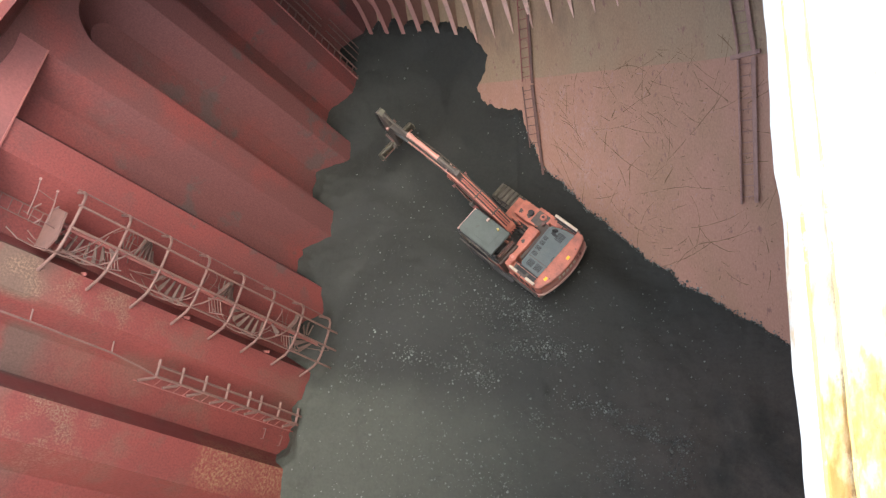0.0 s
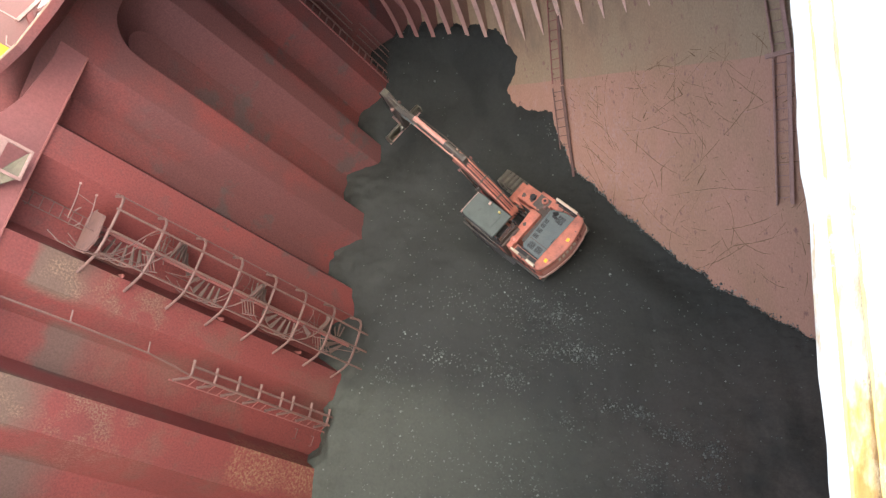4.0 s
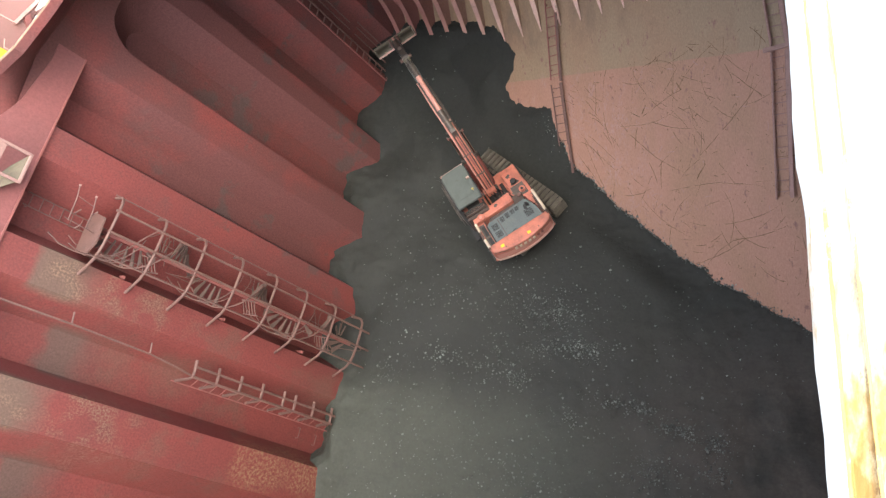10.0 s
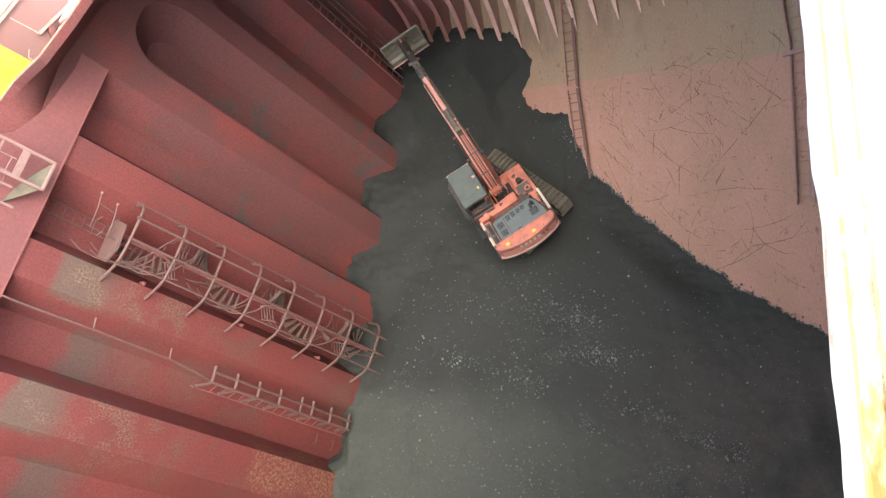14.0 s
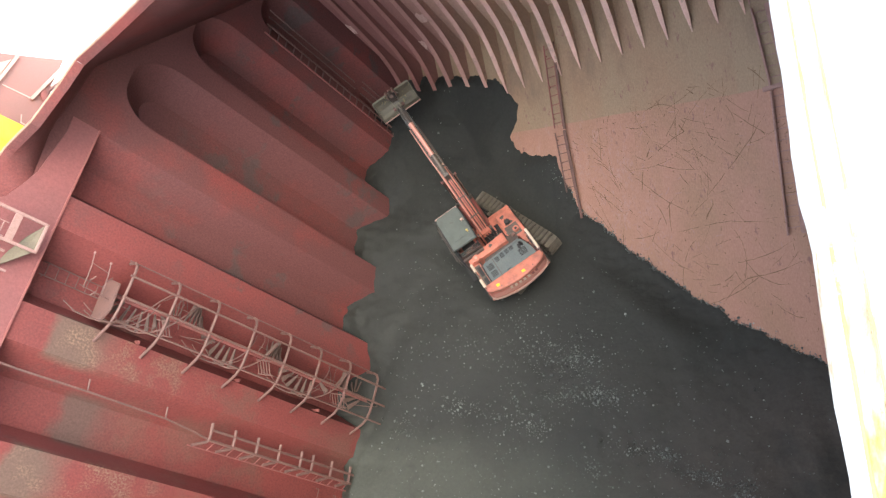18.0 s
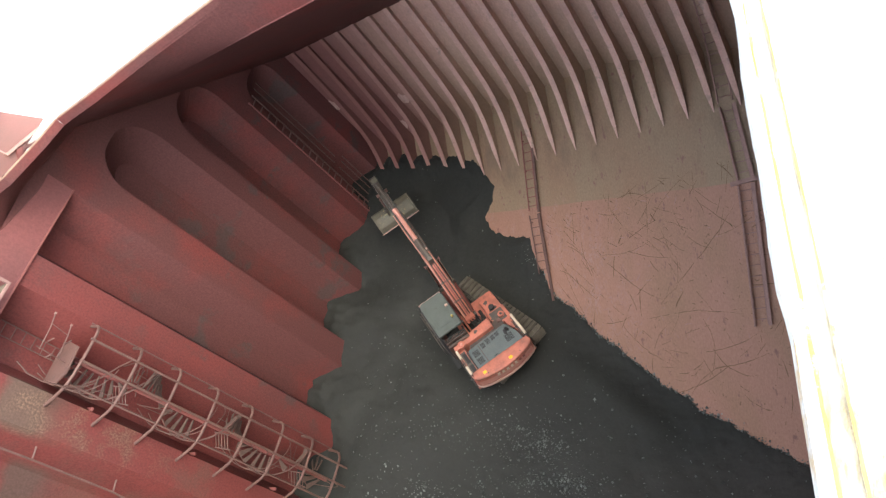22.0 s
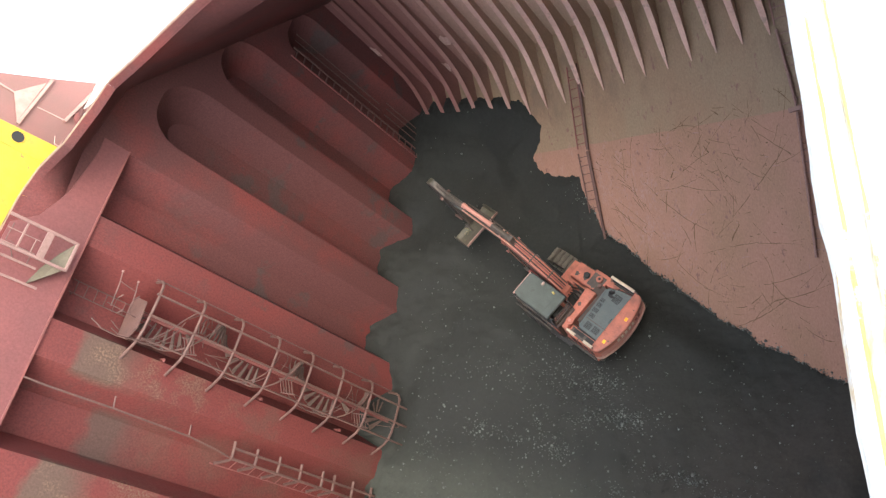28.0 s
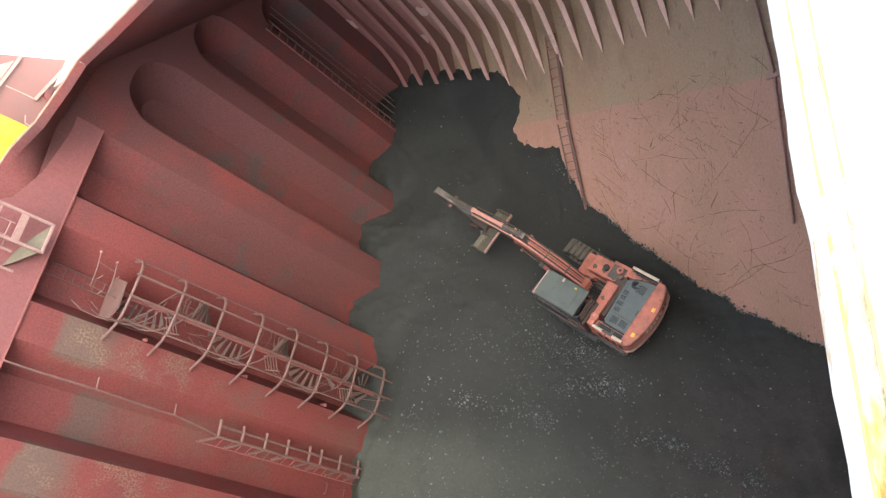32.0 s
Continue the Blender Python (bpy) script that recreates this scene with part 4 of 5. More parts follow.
for i in range(11):         # heavier broken scars
    x, y = crng.uniform(9.0, 15.4), crng.uniform(9.2, 15.4)
    scrape(verts_d, faces_d, x, y, crng.choice((0.9, 1.5, 2.3)) + crng.uniform(-0.3, 0.3), crng.uniform(0.5, 1.3), crng.uniform(0.012, 0.02), crng.uniform(-0.8, 0.8), 0.22)
for i in range(260):        # short nicks
    x, y = crng.uniform(8.2, 16.0), crng.uniform(8.6, 15.8)
    scrape(verts_d, faces_d, x, y, crng.uniform(0, 3.1), crng.uniform(0.04, 0.14), crng.uniform(0.005, 0.012), crng.uniform(-1.2, 1.2), 0.1)
for i in range(300):        # pale flakes, most of them towards the ladder
    x, y = 8.1 + abs(crng.gauss(0, 2.2)), crng.uniform(9.5, 15.7)
    scrape(verts_l, faces_l, x, y, crng.uniform(0, 3.1), crng.uniform(0.06, 0.28), crng.uniform(0.006, 0.016), crng.uniform(-1, 1), 0.1)
for nm, vs, fs, mt, lb in (("dark_scratches", verts_d, faces_d, SCAR, "dark rusty grab scratches on the hopper plate"), ("pale_scratches", verts_l, faces_l, SCARL, "pale scrapes in the hopper paint")):
    me = bpy.data.meshes.new(nm)
    me.from_pydata(vs, [], fs)
    me.materials.append(mt)
    tagged(new(nm, me), lb, "scratches", kind="stuff")

# three pale spots of uneven outline on the ship's side
PALESPOT = material("pale_spot_paint", (0.5, 0.34, 0.29), 0.7, second=(0.36, 0.22, 0.185), amount=0.6, scale=9)
srng = random.Random(31)
for x, z, size in ((0.03, 6.73, 0.3), (3.26, 5.84, 0.27), (2.32, 4.6, 0.27)):
    ring = [(x + size * srng.uniform(0.5, 1.0) * math.cos(2 * math.pi * k / 13), z + size * 1.3 * srng.uniform(0.5, 1.0) * math.sin(2 * math.pi * k / 13)) for k in range(13)]
    y = shell_inner(x) - 0.055
    tagged(part("paint_scuff", bmslab(ring, "y", y - 0.012, y), PALESPOT), "pale uneven spot on the ship's side", "paint scuff", "paint scuffs")

# two grip rungs low in a recess of the bulkhead
for y, z in ((1.8, 1.56), (1.72, 0.66)):
    grip = thing("grab_rung", "pink-painted steel grip rung welded to the bulkhead", "grab rung", "grab rungs")
    part("bar", bmtube([(-1.04, y - 0.19, z), (-0.9, y - 0.19, z), (-0.9, y + 0.19, z), (-1.04, y + 0.19, z)], 0.016, 6), STEEL, grip)

# ---- on deck, past the coaming ----
blk = thing("yellow_housing", "bright yellow steel housing with a round hole on the cross deck", "machinery housing")
part("side_plate", bmslab([(4.5, 14.98), (9.55, 14.98), (9.42, 17.4), (4.5, 17.4)], "x", -2.2, -1.5, 0.02), YELLOW, blk)
part("hole", bmslab([(9.2 + 0.17 * math.cos(k * math.pi / 8), 16.5 + 0.17 * math.sin(k * math.pi / 8)) for k in range(16)], "x", -1.51, -1.49), BLACK, blk, "dark round hole")
hole_rim = [(9.2 + 0.19 * math.cos(k * math.pi / 12), 16.5 + 0.19 * math.sin(k * math.pi / 12)) for k in range(25)]
part("hole_rim", bmtube([(-1.49, y, z) for y, z in hole_rim], 0.018, 6), YELLOW, blk)
part("seam", bmbox((0.03, 0.04, 2.3), (-1.49, 8.85, 16.2)), YELLOW, blk)
end = thing("upright_hatch_cover", "pale pink steel hatch cover panel standing on edge with stiffeners", "hatch cover")
part("panel", bmslab([(9.0, 14.98), (12.97, 14.98), (12.19, 16.24), (11.44, 17.5), (10.6, 18.9), (6.0, 18.9)], "x", -3.1, -3.0), DECK, end)
for (ya, za), (yb, zb) in (((10.2, 16.46), (12.13, 16.22)), ((11.07, 15.35), (12.97, 14.9))):
    part("stiffener", bmslab([(ya, za - 0.045), (yb, zb - 0.045), (yb, zb + 0.045), (ya, za + 0.045)], "x", -3.0, -2.88), PALE, end)
part("bracket", bmslab([(10.26, 16.5), (11.92, 16.32), (11.08, 16.96)], "x", -2.97, -2.92), PALE, end, "pale bracket plate")
part("edge_bar", bmslab([(11.06, 16.95), (11.1, 16.95), (11.13, 17.7), (11.09, 17.7)], "x", -3.0, -2.95), PALE, end)
part("weld_seam", bmslab([(11.03, 16.2), (11.07, 16.2), (11.15, 15.36), (11.11, 15.36)], "x", -3.0, -2.985), PALE, end)
part("corner_bracket", bmslab([(11.64, 15.12), (11.45, 15.2), (11.34, 15.16), (11.2, 15.0), (11.07, 14.9), (11.3, 14.86)], "x", -3.0, -2.9), DARKSTEEL, end)
lamp = thing("deck_post", "small pale steel post beside the yellow housing", "post")
part("post", bmtube([(-1.45, 9.53, 14.98), (-1.45, 9.55, 15.6), (-1.45, 9.78, 15.68)], 0.02, 6), PALE, lamp)

# ---- excavator ----
exc = thing("excavator", "orange tracked excavator with grey cab and wide bucket on coal", "excavator")
HEADING = 148.0
GX, GY = -0.30, 0.04
UPN = Vector((-GX, -GY, 1)).normalized()


def ground_pose(x, y, heading):
    z = -0.43 + GX * (x - 7.3) + GY * (y - 10.5)
    f = Vector((math.cos(radians(heading)), math.sin(radians(heading)), 0))
    f = (f - UPN * f.dot(UPN)).normalized()
    l = UPN.cross(f)
    m = Matrix((f, l, UPN)).transposed().to_4x4()
    m.translation = (x, y, z)
    return m


# tracks
SHOES = 44
shoe_bm = bmesh.new()
box(shoe_bm, (0.165, 0.58, 0.03))
for gx, gh in ((-0.065, 0.06), (0.0, 0.035)):
    box(shoe_bm, (0.022, 0.56, gh), (gx, 0, 0.03))
shoe_me = bpy.data.meshes.new("track_shoe")
shoe_bm.to_mesh(shoe_me)
shoe_bm.free()
shoe_me.materials.append(TRACK)
for side in (1, -1):
    tr = part("track", bmslab([(-1.75, 0.12), (1.75, 0.12), (2.0, 0.4), (1.75, 0.74), (-1.75, 0.74), (-2.0, 0.4)], "y", side * 0.96 - 0.16, side * 0.96 + 0.16, 0.03), IRON, exc, m=pose(0.33, -0.14, 0))
    straight, rad = 3.3, 0.37
    total = 2 * straight + 2 * math.pi * rad
    for i in range(SHOES):
        s = total * i / SHOES
        if s < straight:
            m = pose(-straight / 2 + s, side * 0.96, 0.42 + rad, 0, 0, 0)
        elif s < straight + math.pi * rad:
            a = (s - straight) / rad
            m = pose(straight / 2 + rad * math.sin(a), side * 0.96, 0.42 + rad * math.cos(a), 0, math.degrees(a), 0)
        elif s < 2 * straight + math.pi * rad:
            m = pose(straight / 2 - (s - straight - math.pi * rad), side * 0.96, 0.42 - rad, 0, 180, 0)
        else:
            a = (s - 2 * straight - math.pi * rad) / rad
            m = pose(-straight / 2 - rad * math.sin(a), side * 0.96, 0.42 - rad * math.cos(a), 0, 180 + math.degrees(a), 0)
        sh = new("track_shoe", shoe_me)
        sh.parent, sh.matrix_basis = tr, m
    for x in (-1.7, 1.7):
        part("sprocket", bmslab([(x + 0.3 * math.cos(k * math.pi / 9), 0.42 + 0.3 * math.sin(k * math.pi / 9)) for k in range(18)], "y", side * 0.96 - 0.2, side * 0.96 + 0.2, 0.02), IRON, tr)
part("undercarriage", bmbox((1.7, 1.9, 0.45), (0, 0, 0.65), (0, 0, 0), 0.06), IRON, exc)
part("slew_ring", bmslab([(0.62 * math.cos(k * math.pi / 12), 0.62 * math.sin(k * math.pi / 12)) for k in range(24)], "z", 0.85, 1.02), IRON, exc)

# upper body, in the space of the machine: x ahead, y to the left
house = part("upper_frame", bmslab([(1.15, -1.2), (1.15, 1.2), (-1.9, 1.24), (-1.9, -1.24)], "z", 1.0, 1.2, 0.03), ORANGE, exc)
cw_out = [(-1.72, 1.2), (-1.92, 1.2), (-2.05, 1.1), (-2.16, 0.78), (-2.24, 0.35), (-2.26, 0.0), (-2.24, -0.35), (-2.16, -0.78), (-2.05, -1.1), (-1.92, -1.2), (-1.72, -1.2)]
part("counterweight", bmslab(cw_out, "z", 1.32, 2.02, 0.06), ORANGE, house, "faded orange counterweight")
band = [(p[0] * 1.006, p[1] * 1.006) for p in cw_out[2:-2]]
bm = bmesh.new()
lo, hi = [bm.verts.new((*p, 1.5)) for p in band], [bm.verts.new((*p, 1.8)) for p in band]
for i in range(len(band) - 1):
    bm.faces.new((lo[i], lo[i + 1], hi[i + 1], hi[i]))
part("rear_band", bm, PINKISH, house)
for y in (-0.62, -0.46, -0.28, -0.1, 0.08, 0.26, 0.44):      # lettering drawn as plain bars
    xr = -2.26 - 0.018 + abs(y) ** 2 * 0.13
    part("mark", bmbox((0.016, 0.1, 0.15), (xr - 0.006, y - 0.05, 1.84), (0, 0, 0)), CREAM if y > -0.3 else DARKSTEEL, house)
for y, x in ((0.75, -1.98), (-0.27, -2.08)):
    part("reflector", bmbox((0.1, 0.13, 0.02), (x, y, 2.03)), LIME, house, "amber reflector")
hood = part("engine_hood", bmslab([(-1.88, 0.86), (-0.98, 0.84), (-0.9, 0.76), (-0.82, -0.72), (-0.9, -0.84), (-1.35, -1.0), (-1.78, -1.04), (-1.88, -0.94)], "z", 1.2, 2.0, 0.045), GREY, house, "dusty dark grey engine hood")
for x0, y0, n, w in ((-1.62, 0.62, 6, 0.24), (-1.3, 0.62, 6, 0.24), (-1.16, 0.27, 5, 0.15), (-1.13, 0.05, 5, 0.15), (-1.1, -0.17, 5, 0.15), (-1.08, -0.36, 5, 0.15), (-1.52, -0.66, 7, 0.3)):
    for k in range(n):
        part("louvre", bmbox((0.022, w, 0.012), (x0 + k * 0.042, y0, 2.005)), BLACK, hood)
part("fore_panel", bmslab([(-0.84, 0.7), (-0.45, 0.55), (-0.42, -0.4), (-0.5, -0.82), (-0.8, -0.82)], "z", 1.2, 1.9, 0.03), BROWN, hood, "greasy dark deck before the hood")
part("hood_lip", bmslab([(-0.99, 0.8), (-0.93, 0.8), (-0.85, -0.76), (-0.91, -0.76)], "z", 1.99, 2.02, 0.008), GREY, hood)
part("hood_dent", bmslab([(-1.2, -0.58), (-1.06, -0.6), (-1.0, -0.72), (-1.08, -0.82), (-1.2, -0.8), (-1.16, -0.7), (-1.3, -0.66)], "z", 1.995, 2.006), BLACK, hood, "dark torn hole")
part("hood_hinge", bmbox((0.9, 0.025, 0.02), (-1.38, 0.42, 2.008)), IRON, hood)
part("hood_handle", bmtube([(-1.7, 0.0, 2.0), (-1.7, 0.0, 2.05), (-1.7, 0.16, 2.05), (-1.7, 0.16, 2.0)], 0.012, 6), BLACK, hood)
part("exhaust", bmtube([(-1.08, -0.72, 2.0), (-1.08, -0.72, 2.12), (-1.13, -0.74, 2.18), (-1.24, -0.76, 2.2)], 0.045, 10), BLACK, hood)
for y in (1.04, -1.04):
    part("side_box", bmslab([(-1.9, y - 0.17), (-1.9, y + 0.17), (-0.72, y + 0.17), (-0.72, y - 0.17)] if y > 0 else [(-1.9, -1.21), (-1.9, -1.07), (-1.35, -1.05), (-0.9, -0.88), (-0.72, -0.88), (-0.72, -1.21)], "z", 1.2, 1.92, 0.03), ORANGE, house)
    part("walkway", bmbox((1.0, 0.2 if y > 0 else 0.07, 0.02), (-1.3, 1.02 if y > 0 else -1.14, 1.935)), IRON if y > 0 else BLACK, house)
    part("hand_rail", bmtube([(-1.88, y * 1.12, 1.92), (-1.85, y * 1.12, 2.18), (-0.8, y * 1.12, 2.2), (-0.75, y * 1.12, 1.92)], 0.026), IRON, house)
    for xa, xb in ((-1.75, -0.82),) if y < 0 else ((-1.12, -0.78), (-1.85, -1.5)):
        part("rail_sleeve", bmtube([(xa, y * 1.12, 2.185), (xb, y * 1.12, 2.2)], 0.05), CREAM, house, "cream hand rail sleeve")
    if y > 0:
        part("panel_gap", bmbox((1.12, 0.03, 0.03), (-1.3, y * 0.825, 1.94)), BLACK, house)
        for xa in (-1.62, -1.1):         # open slots in the side deck
            part("deck_slot", bmbox((0.42, 0.13, 0.012), (xa, 1.0, 1.95)), BLACK, house)
    part("side_skirt", bmbox((2.9, 0.06, 0.16), (-0.4, y * 1.2, 1.06), (0, 0, 0), 0.01), IRON, house)
    for k in range(4):
        part("side_louvre", bmbox((0.16, 0.02, 0.4), (-1.75 + k * 0.26, y + 0.17 * (1 if y > 0 else -1), 1.6)), BLACK, house)
skirt = [(p[0] * 1.012, p[1] * 1.012) for p in cw_out]
part("rear_skirt", bmslab(skirt, "z", 1.28, 1.4, 0.015), PALE, house, "scuffed pale lower edge")
part("rear_seam", bmslab([(p[0] * 1.003, p[1] * 1.003) for p in cw_out], "z", 1.93, 1.945), IRON, house)
for k in (1, 5):
    part("bolt", bmslab([(-2.0 - 0.1 * math.cos((k - 3) * 0.3) + 0.025 * math.cos(j), (k - 3) * 0.33 + 0.025 * math.sin(j)) for j in (0, 1.05, 2.1, 3.14, 4.19, 5.24)], "z", 2.015, 2.035), IRON, house)
part("hood_gap", bmbox((0.035, 1.75, 0.03), (-1.88, 0, 2.0)), BLACK, house)
part("hood_seam", bmbox((0.03, 1.1, 0.03), (-0.44, 0.05, 1.93)), BLACK, house)
for y in (0.885, -0.93):
    part("hood_seam", bmbox((0.95, 0.035, 0.03), (-1.4, y if y > 0 else -1.07, 1.95)), BLACK, house)
    part("box_seam", bmbox((0.03, 0.36, 0.03), (-1.2, y * 1.18, 1.925)), BLACK, house)
grng = random.Random(12)
for x, y, z, size in ((-0.5, 0.2, 2.102, 0.1), (-0.2, -1.0, 1.862, 0.14), (-0.3, -0.68, 1.862, 0.18), (0.2, -0.85, 1.552, 0.22), (0.55, -0.75, 1.552, 0.12)):
    part("grease_stain", bmslab([(x + size * grng.uniform(0.4, 1) * math.cos(k * math.pi / 5), y + size * grng.uniform(0.4, 1) * math.sin(k * math.pi / 5)) for k in range(10)], "z", z - 0.01, z + 0.003), IRON, house)
for k in range(5):
    x = -1.75 + k * 0.24
    part("bolt_cap", bmbox((0.05, 0.05, 0.03), (x, -1.1, 1.935), (0, 0, 20 * k), 0.008), IRON, house)
for y in (1.235, -1.235):
    part("body_edge", bmbox((2.9, 0.03, 0.05), (-0.42, y, 1.2)), BLACK, house)
part("valve_block", bmbox((0.4, 0.3, 0.35), (-0.12, -0.2, 1.4), (0, 0, 0), 0.02), IRON, house)
for k in range(4):
    part("well_hose", bmtube([(-0.25, -0.3 + k * 0.12, 1.6), (0.0, -0.28 + k * 0.12, 1.85), (0.3, -0.15 + k * 0.09, 1.75), (0.5, -0.15 + k * 0.09, 1.5)], 0.022, 6), BLACK, house)
part("cross_beam", bmslab([(-0.72, 1.18), (-0.42, 1.18), (-0.38, 0.42), (-0.3, -0.42), (-0.72, -0.42)], "z", 1.2, 2.1, 0.04), ORANGE, house)
part("air_cleaner_cap", bmslab([(-0.66 + 0.14 * math.cos(k * math.pi / 10), 0.87 + 0.14 * math.sin(k * math.pi / 10)) for k in range(20)], "z", 2.1, 2.22, 0.02), ORANGE, house)
part("cap_knob", bmslab([(-0.66 + 0.05 * math.cos(k * math.pi / 6), 0.87 + 0.05 * math.sin(k * math.pi / 6)) for k in range(12)], "z", 2.22, 2.26), PINKISH, house)
part("fuel_tank", bmslab([(-0.7, -1.2), (-0.7, -0.5), (-0.05, -0.5), (-0.05, -1.2)], "z", 1.2, 1.86, 0.04), ORANGE, house)
part("tool_box", bmslab([(-0.02, -1.18), (-0.02, -0.55), (0.75, -0.55), (0.75, -1.18)], "z", 1.2, 1.55, 0.04), ORANGE, house)
part("greasy_top", bmbox((0.5, 0.5, 0.02), (-0.36, -0.82, 1.875)), IRON, house)
for x, y, r, mt in ((-0.42, -0.92, 0.12, ORANGE), (-0.58, -0.72, 0.07, STEEL), (0.05, -0.8, 0.11, BLACK)):
    part("filler_cap", bmslab([(x + r * math.cos(k * math.pi / 8), y + r * math.sin(k * math.pi / 8)) for k in range(16)], "z", 1.88, 1.98, 0.015), mt, house)
part("filler_hole", bmslab([(-0.42 + 0.05 * math.cos(k * math.pi / 6), -0.92 + 0.05 * math.sin(k * math.pi / 6)) for k in range(12)], "z", 1.98, 1.985), BLACK, house)
part("boom_bracket", bmslab([(0.0, 1.1), (0.7, 1.1), (0.5, 1.95), (0.2, 1.95)], "y", 0.25, 0.31), ORANGE, house)
part("boom_bracket", bmslab([(0.0, 1.1), (0.7, 1.1), (0.5, 1.95), (0.2, 1.95)], "y", -0.31, -0.25), ORANGE, house)
part("deck_well", bmbox((1.0, 0.85, 0.05), (0.15, -0.05, 1.23)), BLACK, house)

# cab
cab = part("cab", bmslab([(-0.42, 0.44), (1.1, 0.44), (1.1, 1.3), (-0.42, 1.3)], "z", 1.2, 1.75, 0.04), ORANGE, exc)
part("roof", bmslab([(-0.3, 0.42), (1.15, 0.4), (1.3, 0.46), (1.3, 1.28), (1.15, 1.36), (-0.3, 1.36)], "z", 2.74, 2.86, 0.04), CABROOF, cab, "grey dusty cab roof")
part("roof_hatch", bmbox((0.75, 0.6, 0.02), (0.35, 0.88, 2.865), (0, 0, 0), 0.008), CABROOF, cab)
for y in (0.4, 1.38):
    part("roof_edge", bmbox((1.62, 0.04, 0.07), (0.5, y, 2.79), (0, 0, 0), 0.01), BLACK, cab)
part("front_visor", bmbox((0.05, 0.95, 0.06), (1.33, 0.88, 2.76), (0, 0, 0), 0.01), PALE, cab)
part("rear_top", bmslab([(-0.46, 0.46), (-0.28, 0.44), (-0.28, 1.32), (-0.46, 1.3)], "z", 2.3, 2.42, 0.02), BROWN, cab, "greasy brown panel behind the cab")
for x in (-0.05, 0.45, 0.95):
    part("guard_bar", bmtube([(x, 1.36, 2.7), (x, 1.5, 2.3), (x, 1.52, 1.3)], 0.016, 6), IRON, cab)
part("guard_bar", bmtube([(1.25, 1.5, 2.3), (-0.4, 1.5, 2.3)], 0.022, 6), IRON, cab)
for x, y in ((1.08, 0.48), (1.08, 1.27), (0.3, 1.28), (-0.4, 1.28), (-0.4, 0.48)):
    part("pillar", bmbox((0.07, 0.06, 1.05), (x, y, 2.22)), BLACK, cab)
for size, at in (((0.02, 0.72, 0.95), (1.1, 0.87, 2.22)), ((0.7, 0.02, 0.95), (0.7, 1.29, 2.22)), ((0.62, 0.02, 0.95), (-0.05, 1.29, 2.22)), ((0.02, 0.72, 0.8), (-0.42, 0.87, 2.25))):
    part("pane", bmbox(size, at), GLASS, cab)
part("seat", bmbox((0.55, 0.5, 0.5), (0.1, 0.87, 1.95), (0, 0, 0), 0.06), BLACK, cab)
part("rear_cowl", bmbox((0.12, 0.86, 1.0), (-0.46, 0.88, 1.7), (0, 0, 0), 0.03), BROWN, cab)
part("step_rail", bmtube([(1.15, 1.36, 1.2), (1.15, 1.42, 2.6), (0.6, 1.42, 2.75), (-0.45, 1.42, 2.4), (-0.45, 1.36, 1.3)], 0.02, 6), IRON, cab)
part("catwalk", bmbox((2.0, 0.14, 0.05), (0.1, 1.38, 1.3)), BLACK, cab)
part("door", bmbox((0.78, 0.04, 0.6), (0.7, 1.33, 1.5), (0, 0, 0), 0.01), BLACK, cab)
part("mirror_arm", bmtube([(1.12, 1.3, 2.6), (1.45, 1.5, 2.62)], 0.014, 6), BLACK, cab)
part("work_lamp", bmbox((0.07, 0.12, 0.08), (0.62, 0.5, 2.9), (0, 0, 0), 0.01), PALE, cab)
part("beacon", bmtube([(0.1, 0.56, 2.86), (0.1, 0.56, 2.95)], 0.04, 10), RUST, cab, "dusty amber beacon")

# boom, in its own space: from the foot pin along the chord
BOOM = 5.7
boom = part("boom", bmslab([(-0.2, 0.0), (-0.05, 0.24), (1.1, 0.74), (2.1, 1.02), (2.75, 1.05), (2.8, 0.52), (2.3, 0.48), (1.4, 0.25), (0.15, -0.22), (-0.1, -0.2)], "y", -0.185, 0.185, 0.035), ORANGE, exc, "orange boom with greasy pins")
# brown strips that darken both sides of the boom
for y in (-0.195, 0.195):
    part("side_stain", bmslab([(0.3, 0.1), (1.2, 0.5), (2.2, 0.8), (2.6, 0.8), (2.5, 0.6), (1.5, 0.32), (0.4, -0.05)], "y", y - 0.006, y + 0.006), BROWN, boom, "dark brown strip on the boom's side")
part("boom_middle", bmslab([(2.75, 1.03), (3.4, 0.95), (3.85, 0.8), (3.85, 0.34), (2.8, 0.54)], "y", -0.13, 0.13, 0.02), IRON, boom, "dark greasy middle of the boom")
part("boom_nose", bmslab([(3.75, 0.85), (5.05, 0.45), (5.05, 0.0), (4.2, 0.2), (3.75, 0.37)], "y", -0.1, 0.1, 0.03), IRON, boom, "dark greasy fore part of the boom")
for y in (-0.125, 0.125):
    part("steel_pipe", bmtube([(2.9, y, 0.92), (3.8, y, 0.72), (4.6, y, 0.42), (5.3, y, 0.2)], 0.022, 6), GREY, boom)
part("boom_head", bmslab([(5.03, 0.43), (5.6, 0.24), (5.78, 0.12), (5.8, -0.1), (5.6, -0.18), (5.03, 0.02)], "y", -0.13, 0.13, 0.03), IRON, boom, "dark greasy boom head")
part("mid_pin", bmtube([(2.35, -0.32, 0.72), (2.35, 0.32, 0.72)], 0.035, 10), STEEL, boom)
for y in (-0.31, 0.31):
    part("pin_boss", bmtube([(2.35, y - 0.02, 0.72), (2.35, y + 0.02, 0.72)], 0.055, 12), DARKSTEEL, boom)
part("top_bracket", bmslab([(2.2, 0.96), (2.8, 1.0), (2.6, 1.34), (2.4, 1.34)], "y", -0.1, 0.1, 0.02), IRON, boom)
